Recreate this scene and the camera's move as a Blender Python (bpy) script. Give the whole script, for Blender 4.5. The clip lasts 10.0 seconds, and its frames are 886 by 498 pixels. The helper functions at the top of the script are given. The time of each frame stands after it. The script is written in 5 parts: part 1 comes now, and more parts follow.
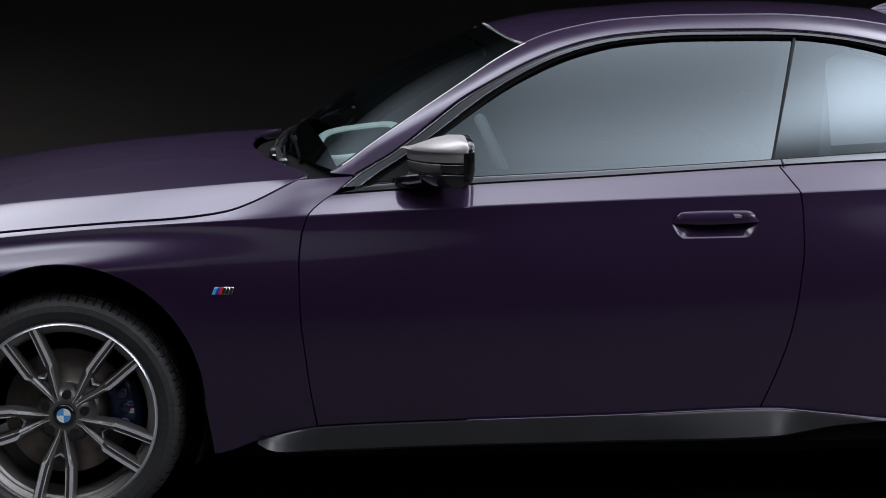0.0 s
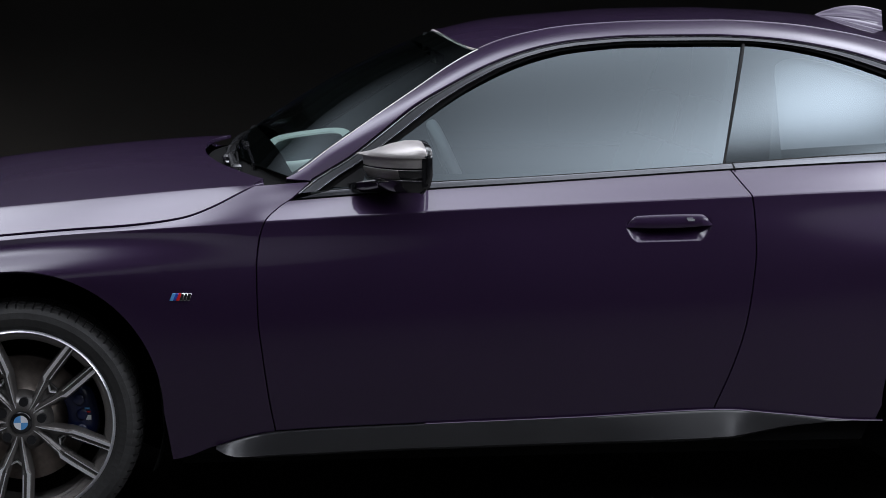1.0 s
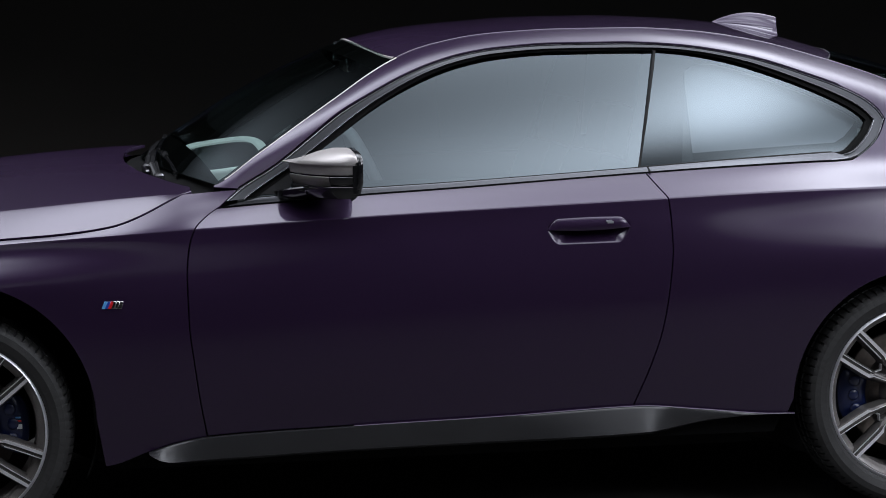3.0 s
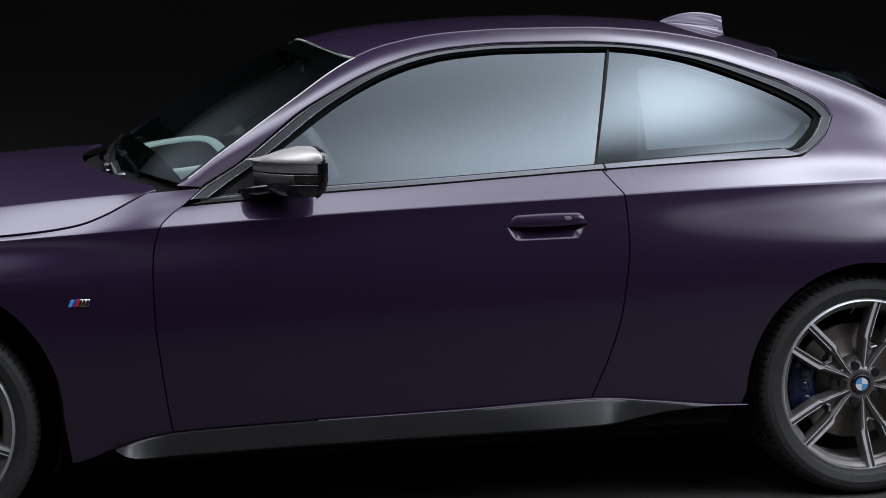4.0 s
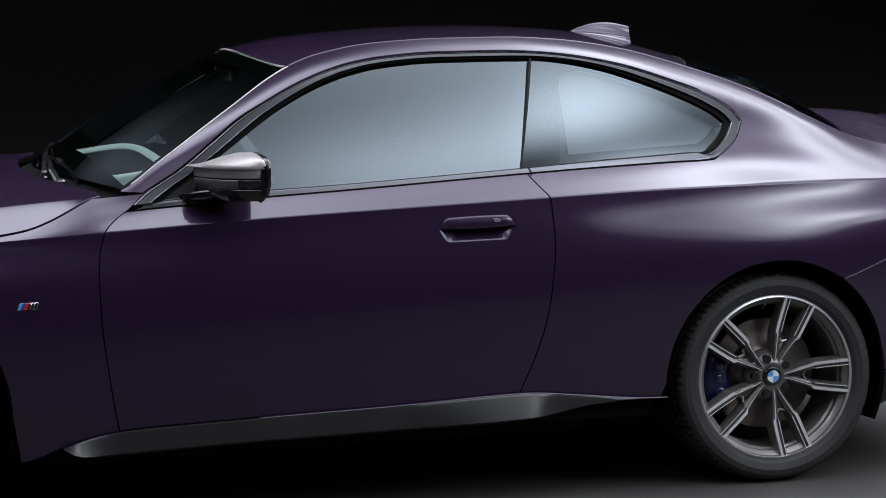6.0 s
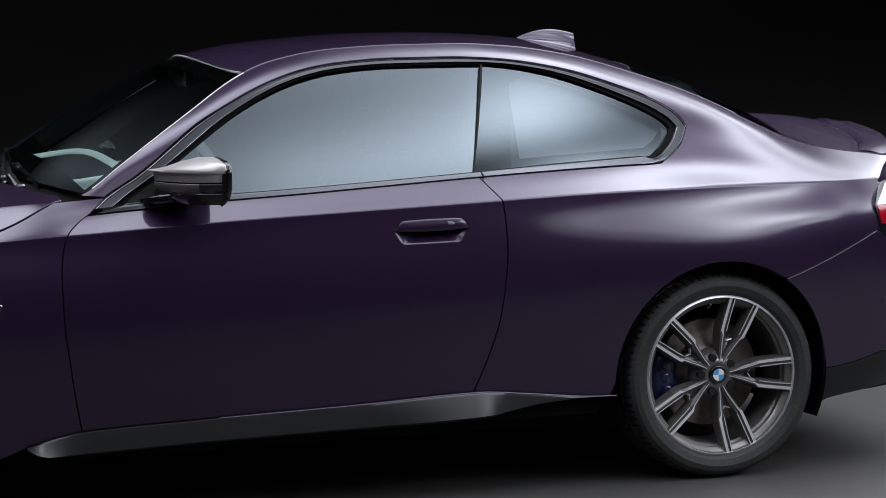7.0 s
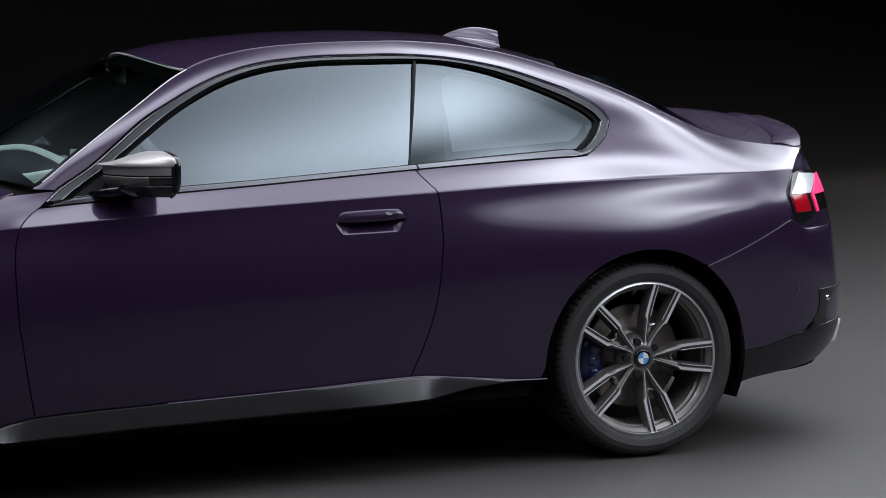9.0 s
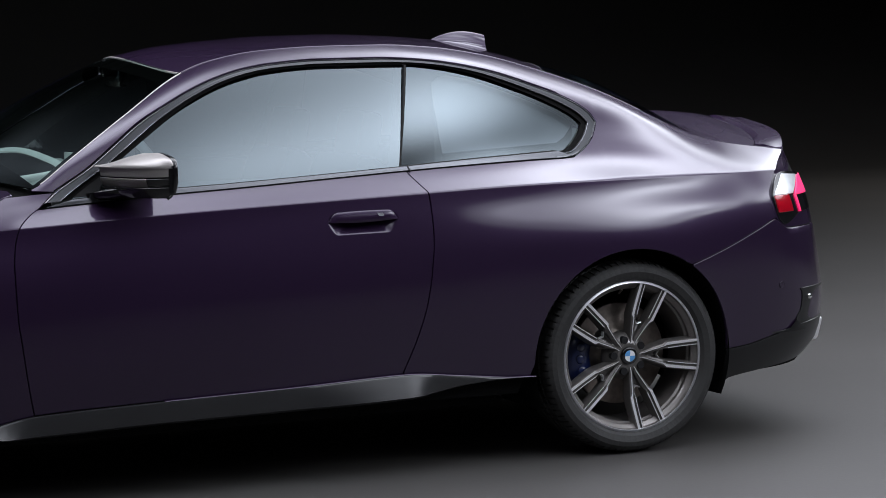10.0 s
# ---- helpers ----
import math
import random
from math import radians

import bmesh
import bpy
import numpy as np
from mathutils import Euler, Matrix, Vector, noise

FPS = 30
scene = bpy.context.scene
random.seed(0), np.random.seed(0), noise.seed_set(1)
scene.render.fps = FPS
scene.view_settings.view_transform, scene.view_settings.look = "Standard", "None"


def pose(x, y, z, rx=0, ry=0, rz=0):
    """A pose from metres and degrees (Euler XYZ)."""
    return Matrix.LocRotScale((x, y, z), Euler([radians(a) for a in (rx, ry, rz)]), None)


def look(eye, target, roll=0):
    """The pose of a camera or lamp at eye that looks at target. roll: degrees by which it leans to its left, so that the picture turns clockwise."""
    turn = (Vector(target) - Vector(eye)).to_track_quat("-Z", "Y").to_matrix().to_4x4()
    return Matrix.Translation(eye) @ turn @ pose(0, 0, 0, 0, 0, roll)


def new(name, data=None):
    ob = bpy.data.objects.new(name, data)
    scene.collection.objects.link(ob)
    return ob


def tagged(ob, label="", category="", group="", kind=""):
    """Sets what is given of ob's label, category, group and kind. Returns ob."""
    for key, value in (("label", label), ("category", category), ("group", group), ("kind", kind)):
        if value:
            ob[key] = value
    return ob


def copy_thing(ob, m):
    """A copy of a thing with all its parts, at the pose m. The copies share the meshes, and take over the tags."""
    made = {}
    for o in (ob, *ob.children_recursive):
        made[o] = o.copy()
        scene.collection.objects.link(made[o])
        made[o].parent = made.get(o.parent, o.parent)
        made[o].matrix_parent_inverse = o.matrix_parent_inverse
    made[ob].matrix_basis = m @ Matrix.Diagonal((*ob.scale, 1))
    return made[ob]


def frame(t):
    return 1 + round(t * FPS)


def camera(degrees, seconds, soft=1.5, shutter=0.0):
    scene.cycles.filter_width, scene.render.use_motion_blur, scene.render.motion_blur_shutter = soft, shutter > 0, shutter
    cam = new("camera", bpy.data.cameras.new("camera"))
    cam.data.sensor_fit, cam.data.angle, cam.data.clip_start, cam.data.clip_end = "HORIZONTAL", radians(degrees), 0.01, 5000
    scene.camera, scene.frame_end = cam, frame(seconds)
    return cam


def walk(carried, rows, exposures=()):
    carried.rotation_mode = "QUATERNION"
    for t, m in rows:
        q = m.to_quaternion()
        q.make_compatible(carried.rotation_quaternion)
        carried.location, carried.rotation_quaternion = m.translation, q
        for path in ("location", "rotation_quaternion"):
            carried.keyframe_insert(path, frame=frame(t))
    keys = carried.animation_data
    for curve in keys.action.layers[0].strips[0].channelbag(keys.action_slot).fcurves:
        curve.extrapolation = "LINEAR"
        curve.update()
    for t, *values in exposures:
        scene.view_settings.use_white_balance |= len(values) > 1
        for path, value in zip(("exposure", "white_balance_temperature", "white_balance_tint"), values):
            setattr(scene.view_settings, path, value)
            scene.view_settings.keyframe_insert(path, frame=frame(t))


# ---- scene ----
cam = camera(21.9, 10.0, soft=0.9)
PATH = [
    (0, (0.908, -7.046, 1.377), (0.95, -5.056, 1.184), -0.5),
    (0.5, (0.846, -7.057, 1.379), (0.926, -5.068, 1.187), -0.6),
    (1, (0.763, -7.083, 1.374), (0.889, -5.095, 1.187), -0.6),
    (1.5, (0.684, -7.1, 1.373), (0.851, -5.116, 1.189), -0.7),
    (2, (0.586, -7.123, 1.374), (0.8, -5.143, 1.192), -0.8),
    (2.5, (0.502, -7.146, 1.378), (0.756, -5.171, 1.196), -0.9),
    (4, (0.224, -7.244, 1.387), (0.607, -5.29, 1.202), -1.1),
    (4.5, (0.142, -7.276, 1.386), (0.56, -5.329, 1.2), -1.1),
    (5, (0.052, -7.321, 1.391), (0.506, -5.382, 1.207), -1.1),
    (5.5, (-0.048, -7.364, 1.389), (0.445, -5.435, 1.208), -1.2),
    (7, (-0.324, -7.509, 1.397), (0.287, -5.613, 1.221), -1.2),
    (7.5, (-0.4, -7.549, 1.391), (0.244, -5.664, 1.217), -1.3),
    (8, (-0.465, -7.611, 1.389), (0.205, -5.734, 1.214), -1.3),
    (8.5, (-0.536, -7.648, 1.394), (0.159, -5.781, 1.216), -1.3),
    (9, (-0.609, -7.696, 1.395), (0.108, -5.838, 1.216), -1.3),
    (9.5, (-0.667, -7.744, 1.403), (0.064, -5.892, 1.223), -1.3),
    (10, (-0.728, -7.789, 1.387), (0.016, -5.941, 1.213), -1.4),
]
walk(cam, [(t, look(eye, target, roll)) for t, eye, target, roll in PATH])

# ------------------------------------------------------------------ world and light
world = bpy.data.worlds.new("studio_dark")
scene.world = world
world.use_nodes = True
world.node_tree.nodes["Background"].inputs[0].default_value = (0.5, 0.55, 0.7, 1)
world.node_tree.nodes["Background"].inputs[1].default_value = 0.002
scene.view_settings.exposure = 0.0


# ------------------------------------------------------------------ materials
def principled(name, color, rough=0.5, metal=0.0, coat=0.0, coat_rough=0.03, grain=0.0, grain_scale=400.0, bump=0.0, bump_scale=200.0, spread=0.0, spread_scale=6.0, ior=1.5):
    m = bpy.data.materials.new(name)
    m.use_nodes = True
    nt = m.node_tree
    b = nt.nodes["Principled BSDF"]
    b.inputs["Base Color"].default_value = (*color, 1)
    b.inputs["Roughness"].default_value = rough
    b.inputs["Metallic"].default_value = metal
    b.inputs["Coat Weight"].default_value = coat
    b.inputs["Coat Roughness"].default_value = coat_rough
    b.inputs["IOR"].default_value = ior
    tc = nt.nodes.new("ShaderNodeTexCoord")
    if grain or spread:
        def noise_value(scale, detail):
            n = nt.nodes.new("ShaderNodeTexNoise")
            n.inputs["Scale"].default_value = scale
            n.inputs["Detail"].default_value = detail
            nt.links.new(tc.outputs["Object"], n.inputs["Vector"])
            return n.outputs["Fac"]
        mixes = []
        for amount, scale in ((grain, grain_scale), (spread, spread_scale)):
            if amount:
                r = nt.nodes.new("ShaderNodeMapRange")
                r.inputs["From Min"].default_value, r.inputs["From Max"].default_value = 0.25, 0.75
                r.inputs["To Min"].default_value, r.inputs["To Max"].default_value = 1 - amount, 1 + amount
                nt.links.new(noise_value(scale, 3), r.inputs["Value"])
                mixes.append(r.outputs["Result"])
        value = mixes[0]
        if len(mixes) > 1:
            mul = nt.nodes.new("ShaderNodeMath")
            mul.operation = "MULTIPLY"
            nt.links.new(mixes[0], mul.inputs[0])
            nt.links.new(mixes[1], mul.inputs[1])
            value = mul.outputs[0]
        vm = nt.nodes.new("ShaderNodeVectorMath")
        vm.operation = "SCALE"
        vm.inputs[0].default_value = color
        nt.links.new(value, vm.inputs["Scale"])
        nt.links.new(vm.outputs[0], b.inputs["Base Color"])
    if bump:
        n = nt.nodes.new("ShaderNodeTexNoise")
        n.inputs["Scale"].default_value = bump_scale
        n.inputs["Detail"].default_value = 4
        nt.links.new(tc.outputs["Object"], n.inputs["Vector"])
        bp = nt.nodes.new("ShaderNodeBump")
        bp.inputs["Strength"].default_value = bump
        bp.inputs["Distance"].default_value = 0.002
        nt.links.new(n.outputs["Fac"], bp.inputs["Height"])
        nt.links.new(bp.outputs[0], b.inputs["Normal"])
    return m


PAINT = principled("purple_metallic_paint", (0.0224, 0.0088, 0.0348), 0.42, 0.5, 1.0, 0.0, grain=0.25, grain_scale=900, spread=0.06, spread_scale=3)


def add_flakes(m, color, rough, amount):
    """Lay a share of bright metal flakes into a paint."""
    nt = m.node_tree
    out = nt.nodes["Material Output"]
    gl = nt.nodes.new("ShaderNodeBsdfGlossy")
    gl.inputs["Color"].default_value = (*color, 1)
    gl.inputs["Roughness"].default_value = rough
    mx = nt.nodes.new("ShaderNodeMixShader")
    mx.inputs[0].default_value = amount
    nt.links.new(nt.nodes["Principled BSDF"].outputs[0], mx.inputs[1])
    nt.links.new(gl.outputs[0], mx.inputs[2])
    nt.links.new(mx.outputs[0], out.inputs[0])


add_flakes(PAINT, (0.50, 0.53, 0.58), 0.25, 0.015)
PAINT.node_tree.nodes["Principled BSDF"].inputs["Coat IOR"].default_value = 1.5
PAINT.node_tree.nodes["Principled BSDF"].inputs["Specular IOR Level"].default_value = 0.2
TRIM = principled("satin_grey_trim", (0.055, 0.057, 0.062), 0.28, 0.8, grain=0.05)
# TRIM's metal in a paler colour, for the brighter reflection along the belt
TRIM_LIT = principled("satin_pale_belt_metal", (0.13, 0.134, 0.146), 0.25, 0.8, grain=0.05)
# paler than TRIM: window trim highlights, and the rear roof seal
BEAD = principled("satin_bright_edge", (0.42, 0.42, 0.45), 0.25, 0.85, grain=0.05)
GLOSS_BLACK = principled("gloss_black", (0.008, 0.008, 0.009), 0.12, coat=0.6, spread=0.1)
RUBBER = principled("black_rubber", (0.012, 0.012, 0.012), 0.6, bump=0.2, spread=0.2)
TYRE = principled("tyre_rubber", (0.020, 0.0196, 0.0192), 0.6, bump=0.35, bump_scale=120, spread=0.25, spread_scale=12)
UNDER = principled("matt_black_underbody", (0.005, 0.005, 0.005), 0.85, bump=0.2, spread=0.2)
BLACK = principled("black_plastic", (0.012, 0.012, 0.013), 0.55, bump=0.2, spread=0.2)
SKIRT = principled("black_bumper_plastic", (0.007, 0.007, 0.0074), 0.34, coat=0.1, coat_rough=0.15, spread=0.15)
SKIRT.node_tree.nodes["Principled BSDF"].inputs["Specular IOR Level"].default_value = 0.3
WIPER_METAL = principled("satin_black_wiper_metal", (0.05, 0.05, 0.053), 0.18, 0.6, coat=1.0, spread=0.15)
FRIT = principled("black_glass_print", (0.002, 0.002, 0.002), 0.9, spread=0.1)
FRIT.node_tree.nodes["Principled BSDF"].inputs["Specular IOR Level"].default_value = 0.0
SILL = principled("dark_sill_plastic", (0.015, 0.015, 0.0165), 0.35, coat=0.3, coat_rough=0.25, spread=0.15)
RIM_DARK = principled("dark_grey_wheel_paint", (0.100, 0.093, 0.088), 0.32, 0.3, coat=0.5, grain=0.15, spread=0.1)
RIM_BARREL = principled("brown_grey_rim_paint", (0.180, 0.166, 0.157), 0.34, 0.4, coat=0.4, grain=0.15, spread=0.1)
RIM_LIP = principled("bright_machined_lip", (0.80, 0.80, 0.84), 0.30, 0.75, grain=0.1, grain_scale=700, spread=0.06)
RIM_CUT = principled("machined_aluminium", (0.86, 0.855, 0.875), 0.30, 0.62, grain=0.12, grain_scale=700, spread=0.08)
STEEL = principled("brake_disc_steel", (0.25, 0.215, 0.19), 0.40, 0.7, grain=0.2, grain_scale=60, spread=0.2)
BLUE = principled("blue_caliper_paint", (0.005, 0.012, 0.06), 0.3, coat=0.5, spread=0.1)
SILVER = principled("satin_silver_cap", (0.40, 0.375, 0.365), 0.45, 0.6, grain=0.08, grain_scale=800)
MIRROR_BOWL = principled("dark_satin_bowl", (0.22, 0.205, 0.195), 0.32, 0.5, grain=0.08, grain_scale=800)
CHROME = principled("chrome", (0.75, 0.75, 0.76), 0.1, 1.0, spread=0.03)
LENS_GREY = principled("pale_grey_lens", (0.62, 0.64, 0.66), 0.28, 0.2, coat=1.0, coat_rough=0.05, spread=0.1, spread_scale=25)
TIP_STEEL = principled("polished_tip_steel", (0.85, 0.85, 0.86), 0.32, 0.75, spread=0.05)
WHITE = principled("white_enamel", (0.75, 0.76, 0.78), 0.25, coat=0.5, spread=0.03)
SKY_BLUE = principled("light_blue_enamel", (0.09, 0.3, 0.62), 0.25, coat=0.5, spread=0.03)
DEEP_BLUE = principled("deep_blue_enamel", (0.02, 0.05, 0.3), 0.25, coat=0.5, spread=0.03)
RED = principled("red_enamel", (0.55, 0.015, 0.02), 0.25, coat=0.5, spread=0.03)
DASH = principled("grey_dashboard_skin", (0.15, 0.17, 0.167), 0.6, bump=0.3, bump_scale=300, spread=0.12)
DASH_PALE = principled("pale_dashboard_skin", (0.36, 0.40, 0.39), 0.6, bump=0.3, bump_scale=300, spread=0.12)
for dull, level in ((UNDER, 0.08), (RUBBER, 0.15), (BLACK, 0.2)):
    dull.node_tree.nodes["Principled BSDF"].inputs["Specular IOR Level"].default_value = level
INTERIOR = principled("dark_interior", (0.06, 0.066, 0.065), 0.6, bump=0.3, bump_scale=300, spread=0.15)
LEATHER = principled("grey_leather", (0.05, 0.05, 0.053), 0.5, bump=0.4, bump_scale=250, spread=0.15)
WHEEL_LEATHER = principled("pale_grey_leather", (0.5, 0.51, 0.52), 0.5, bump=0.4, bump_scale=250, spread=0.1)
# for the panel that brightens the quarter glass from behind
GLASS_BACKING = principled("pale_grey_trim", (0.50, 0.52, 0.54), 0.7, bump=0.2, bump_scale=300, spread=0.06)
HEADLINER = principled("headliner_cloth", (0.06, 0.06, 0.063), 0.85, bump=0.3, bump_scale=500, spread=0.08)
FLOOR = principled("studio_floor_paint", (0.0573, 0.0543, 0.0515), 0.5, bump=0.15, bump_scale=60, grain=0.05, grain_scale=90, spread=0.10, spread_scale=0.9)
WALL = principled("dark_studio_wall", (0.018, 0.017, 0.017), 0.8, bump=0.2, bump_scale=20, spread=0.15, spread_scale=0.6)


def glass(name, tint, gloss_rough=0.01, ior=1.5, sheen=1.0):
    m = bpy.data.materials.new(name)
    m.use_nodes = True
    nt = m.node_tree
    nt.nodes.clear()
    out = nt.nodes.new("ShaderNodeOutputMaterial")
    mix = nt.nodes.new("ShaderNodeMixShader")
    face = nt.nodes.new("ShaderNodeLayerWeight")
    face.inputs["Blend"].default_value = 0.5
    steep = nt.nodes.new("ShaderNodeMath")
    steep.operation = "POWER"
    steep.inputs[1].default_value = 5.0
    nt.links.new(face.outputs["Facing"], steep.inputs[0])
    f0 = ((ior - 1) / (ior + 1)) ** 2
    fr = nt.nodes.new("ShaderNodeMath")
    fr.operation = "MULTIPLY_ADD"
    fr.inputs[1].default_value, fr.inputs[2].default_value = 1 - f0, f0
    nt.links.new(steep.outputs[0], fr.inputs[0])
    tr = nt.nodes.new("ShaderNodeBsdfTransparent")
    tr.inputs[0].default_value = (*tint, 1)
    gl = nt.nodes.new("ShaderNodeBsdfGlossy")
    gl.inputs["Color"].default_value = (0.80 * sheen, 0.93 * sheen, sheen, 1)
    gl.inputs["Roughness"].default_value = gloss_rough
    nt.links.new(fr.outputs[0], mix.inputs[0])
    nt.links.new(tr.outputs[0], mix.inputs[1])
    nt.links.new(gl.outputs[0], mix.inputs[2])
    nt.links.new(mix.outputs[0], out.inputs[0])
    return m


GLASS = glass("side_glass", (0.23, 0.27, 0.285), 0.0, ior=4.4, sheen=0.35)
QUARTER_GLASS = glass("quarter_glass", (0.38, 0.435, 0.46), 0.0, ior=4.4, sheen=0.29)
WS_GLASS = glass("windscreen_glass", (0.68, 0.78, 0.75), ior=1.5)
RED_LENS = principled("red_lens", (0.35, 0.003, 0.012), 0.12, coat=1.0, spread=0.05)


def emitter(name, color, strength):
    m = bpy.data.materials.new(name)
    m.use_nodes = True
    nt = m.node_tree
    b = nt.nodes["Principled BSDF"]
    b.inputs["Base Color"].default_value = (*color, 1)
    b.inputs["Emission Color"].default_value = (*color, 1)
    b.inputs["Emission Strength"].default_value = strength
    return m


LAMP_GLOW = emitter("tail_light_glow", (0.9, 0.015, 0.13), 0.55)


# ------------------------------------------------------------------ mesh helpers
def finish(name, bm, mats, smooth=True, sharp=40):
    me = bpy.data.meshes.new(name)
    if smooth:
        for f in bm.faces:
            f.smooth = True
        lim = radians(sharp)
        for e in bm.edges:
            if e.smooth and len(e.link_faces) == 2 and e.calc_face_angle(0) > lim:
                e.smooth = False
    bm.to_mesh(me)
    bm.free()
    for m in (mats if isinstance(mats, (list, tuple)) else [mats]):
        me.materials.append(m)
    return me


def flange(bm, depth):
    """Roll the free edges of a panel over and inwards, so that it has a thickness and a rounded rim."""
    bm.normal_update()
    free = [e for e in bm.edges if len(e.link_faces) == 1]
    out = {}
    for e in free:
        along = (e.verts[1].co - e.verts[0].co).normalized()
        d = (e.verts[0].co + e.verts[1].co) / 2 - e.link_faces[0].calc_center_median()
        d = (d - along * d.dot(along)).normalized()
        for v in e.verts:
            out[v] = out.get(v, Vector()) + d
    rings = []
    for spread, drop in ((0.0010, 0.0006), (0.0016, 0.0022), (0.0016, depth)):
        rings.append({v: bm.verts.new(v.co + d.normalized() * spread - v.normal * drop) for v, d in out.items()})
    for e in free:
        f0 = e.link_faces[0]
        p, q = e.verts
        loop = [lo for lo in f0.loops if lo.edge == e][0]
        if loop.vert == p:
            p, q = q, p
        before = {p: p, q: q}
        e.smooth = False
        for ring in rings:
            f = bm.faces.new((before[p], before[q], ring[q], ring[p]))
            f.material_index = f0.material_index
            f.smooth = True
            before = ring


def part(name, bm, material, parent, label="", smooth=True, sharp=40, solid=0.0):
    if solid:
        flange(bm, solid)
    ob = new(name, finish(name, bm, material, smooth, sharp))
    ob.parent = parent
    if label:
        tagged(ob, label)
    return ob


def mirrored(ob, parent=None):
    """The other side's twin of a part whose mesh is in car space."""
    me = ob.data.copy()
    bm = bmesh.new()
    bm.from_mesh(me)
    bmesh.ops.transform(bm, matrix=Matrix.Diagonal((1, -1, 1, 1)), verts=bm.verts)
    bmesh.ops.reverse_faces(bm, faces=bm.faces)
    bm.to_mesh(me)
    bm.free()
    twin = new(ob.name.split(".")[0], me)
    twin.parent = parent or ob.parent
    if "label" in ob:
        tagged(twin, ob["label"])
    return twin


def grid(bm, pts, close=False, mat=0):
    """Faces over rows of points; neighbours share vertices."""
    rows = [[bm.verts.new(p) for p in row] for row in pts]
    n = len(rows[0])
    for i in range(len(rows) - 1):
        for j in range(n if close else n - 1):
            k = (j + 1) % n
            f = bm.faces.new((rows[i][j], rows[i][k], rows[i + 1][k], rows[i + 1][j]))
            f.material_index = mat
    return rows


def weld(bm, dist=0.0004):
    bmesh.ops.remove_doubles(bm, verts=bm.verts, dist=dist)
    return bm


def outward(bm, centre=(1.4, 0, 0.6)):
    """Turn the faces of an open panel away from the car's middle."""
    c = Vector(centre)
    bm.normal_update()
    total = sum(f.normal.dot(f.calc_center_median() - c) * f.calc_area() for f in bm.faces)
    if total < 0:
        bmesh.ops.reverse_faces(bm, faces=bm.faces)
    return bm


def box(bm, cx, cy, cz, sx, sy, sz, bevel=0.0, m=None):
    r = bmesh.ops.create_cube(bm, size=1.0)
    vs = r["verts"]
    bmesh.ops.scale(bm, vec=(sx, sy, sz), verts=vs)
    if bevel:
        es = list({e for v in vs for e in v.link_edges})
        out = bmesh.ops.bevel(bm, geom=es, offset=bevel, segments=2, affect="EDGES", profile=0.6)
        vs = list({v for f in out["faces"] for v in f.verts} | {v for v in vs if v.is_valid})
    if m is not None:
        bmesh.ops.transform(bm, matrix=m, verts=vs)
    bmesh.ops.translate(bm, vec=(cx, cy, cz), verts=vs)
    return vs


def lathe(bm, profile, n=96, arc=(0, 360), mat=0, axis_y=True):
    """profile: rows of (radius, y); turned round the y axis."""
    full = abs(arc[1] - arc[0]) >= 360
    count = n if full else n + 1
    pts = []
    for r, y in profile:
        row = []
        for k in range(count):
            a = radians(arc[0] + (arc[1] - arc[0]) * k / n)
            row.append((r * math.cos(a), y, r * math.sin(a)))
        pts.append(row)
    return grid(bm, pts, close=full, mat=mat)


def pchip(xs, ys):
    """A smooth curve through the points that never overshoots."""
    xs, ys = list(map(float, xs)), list(map(float, ys))
    n = len(xs)
    h = [xs[i + 1] - xs[i] for i in range(n - 1)]
    d = [(ys[i + 1] - ys[i]) / h[i] for i in range(n - 1)]
    m = [0.0] * n
    m[0], m[-1] = d[0], d[-1]
    for i in range(1, n - 1):
        if d[i - 1] * d[i] > 0:
            w1, w2 = 2 * h[i] + h[i - 1], h[i] + 2 * h[i - 1]
            m[i] = (w1 + w2) / (w1 / d[i - 1] + w2 / d[i])

    def at(x):
        if x <= xs[0]:
            return ys[0] + m[0] * (x - xs[0])
        if x >= xs[-1]:
            return ys[-1] + m[-1] * (x - xs[-1])
        lo, hi = 0, n - 1
        while hi - lo > 1:
            mid = (lo + hi) // 2
            if xs[mid] <= x:
                lo = mid
            else:
                hi = mid
        t = (x - xs[lo]) / h[lo]
        t2, t3 = t * t, t * t * t
        return (2 * t3 - 3 * t2 + 1) * ys[lo] + (t3 - 2 * t2 + t) * h[lo] * m[lo] + (3 * t2 - 2 * t3) * ys[lo + 1] + (t3 - t2) * h[lo] * m[lo + 1]
    return at


def curve(points):
    """pchip through (x, value) pairs."""
    return pchip([p[0] for p in points], [p[1] for p in points])


def lerp(a, b, t):
    return a + (b - a) * t


def smoothstep(a, b, x):
    t = min(1, max(0, (x - a) / (b - a)))
    return t * t * (3 - 2 * t)


# ------------------------------------------------------------------ the car's outer surface
# x runs from the front axle (0) to the rear axle (WB), z is up, the half width is a = -y on the driver's side.
WB, HUB_Z = 2.741, 0.331


def eased(points, sigma, x0=-1.4, x1=4.7, step=0.005):
    """A curve through (x, value) pairs, rounded over about sigma metres."""
    raw = curve(points)
    xs_ = np.arange(x0 - 4 * sigma, x1 + 4 * sigma, step)
    ys_ = np.array([raw(x) for x in xs_])
    k = np.arange(-int(3.5 * sigma / step), int(3.5 * sigma / step) + 1) * step
    w = np.exp(-0.5 * (k / sigma) ** 2)
    n = len(k) // 2
    out = np.convolve(np.pad(ys_, n, mode="edge"), w / w.sum(), mode="valid")
    return lambda x: float(np.interp(x, xs_, out))


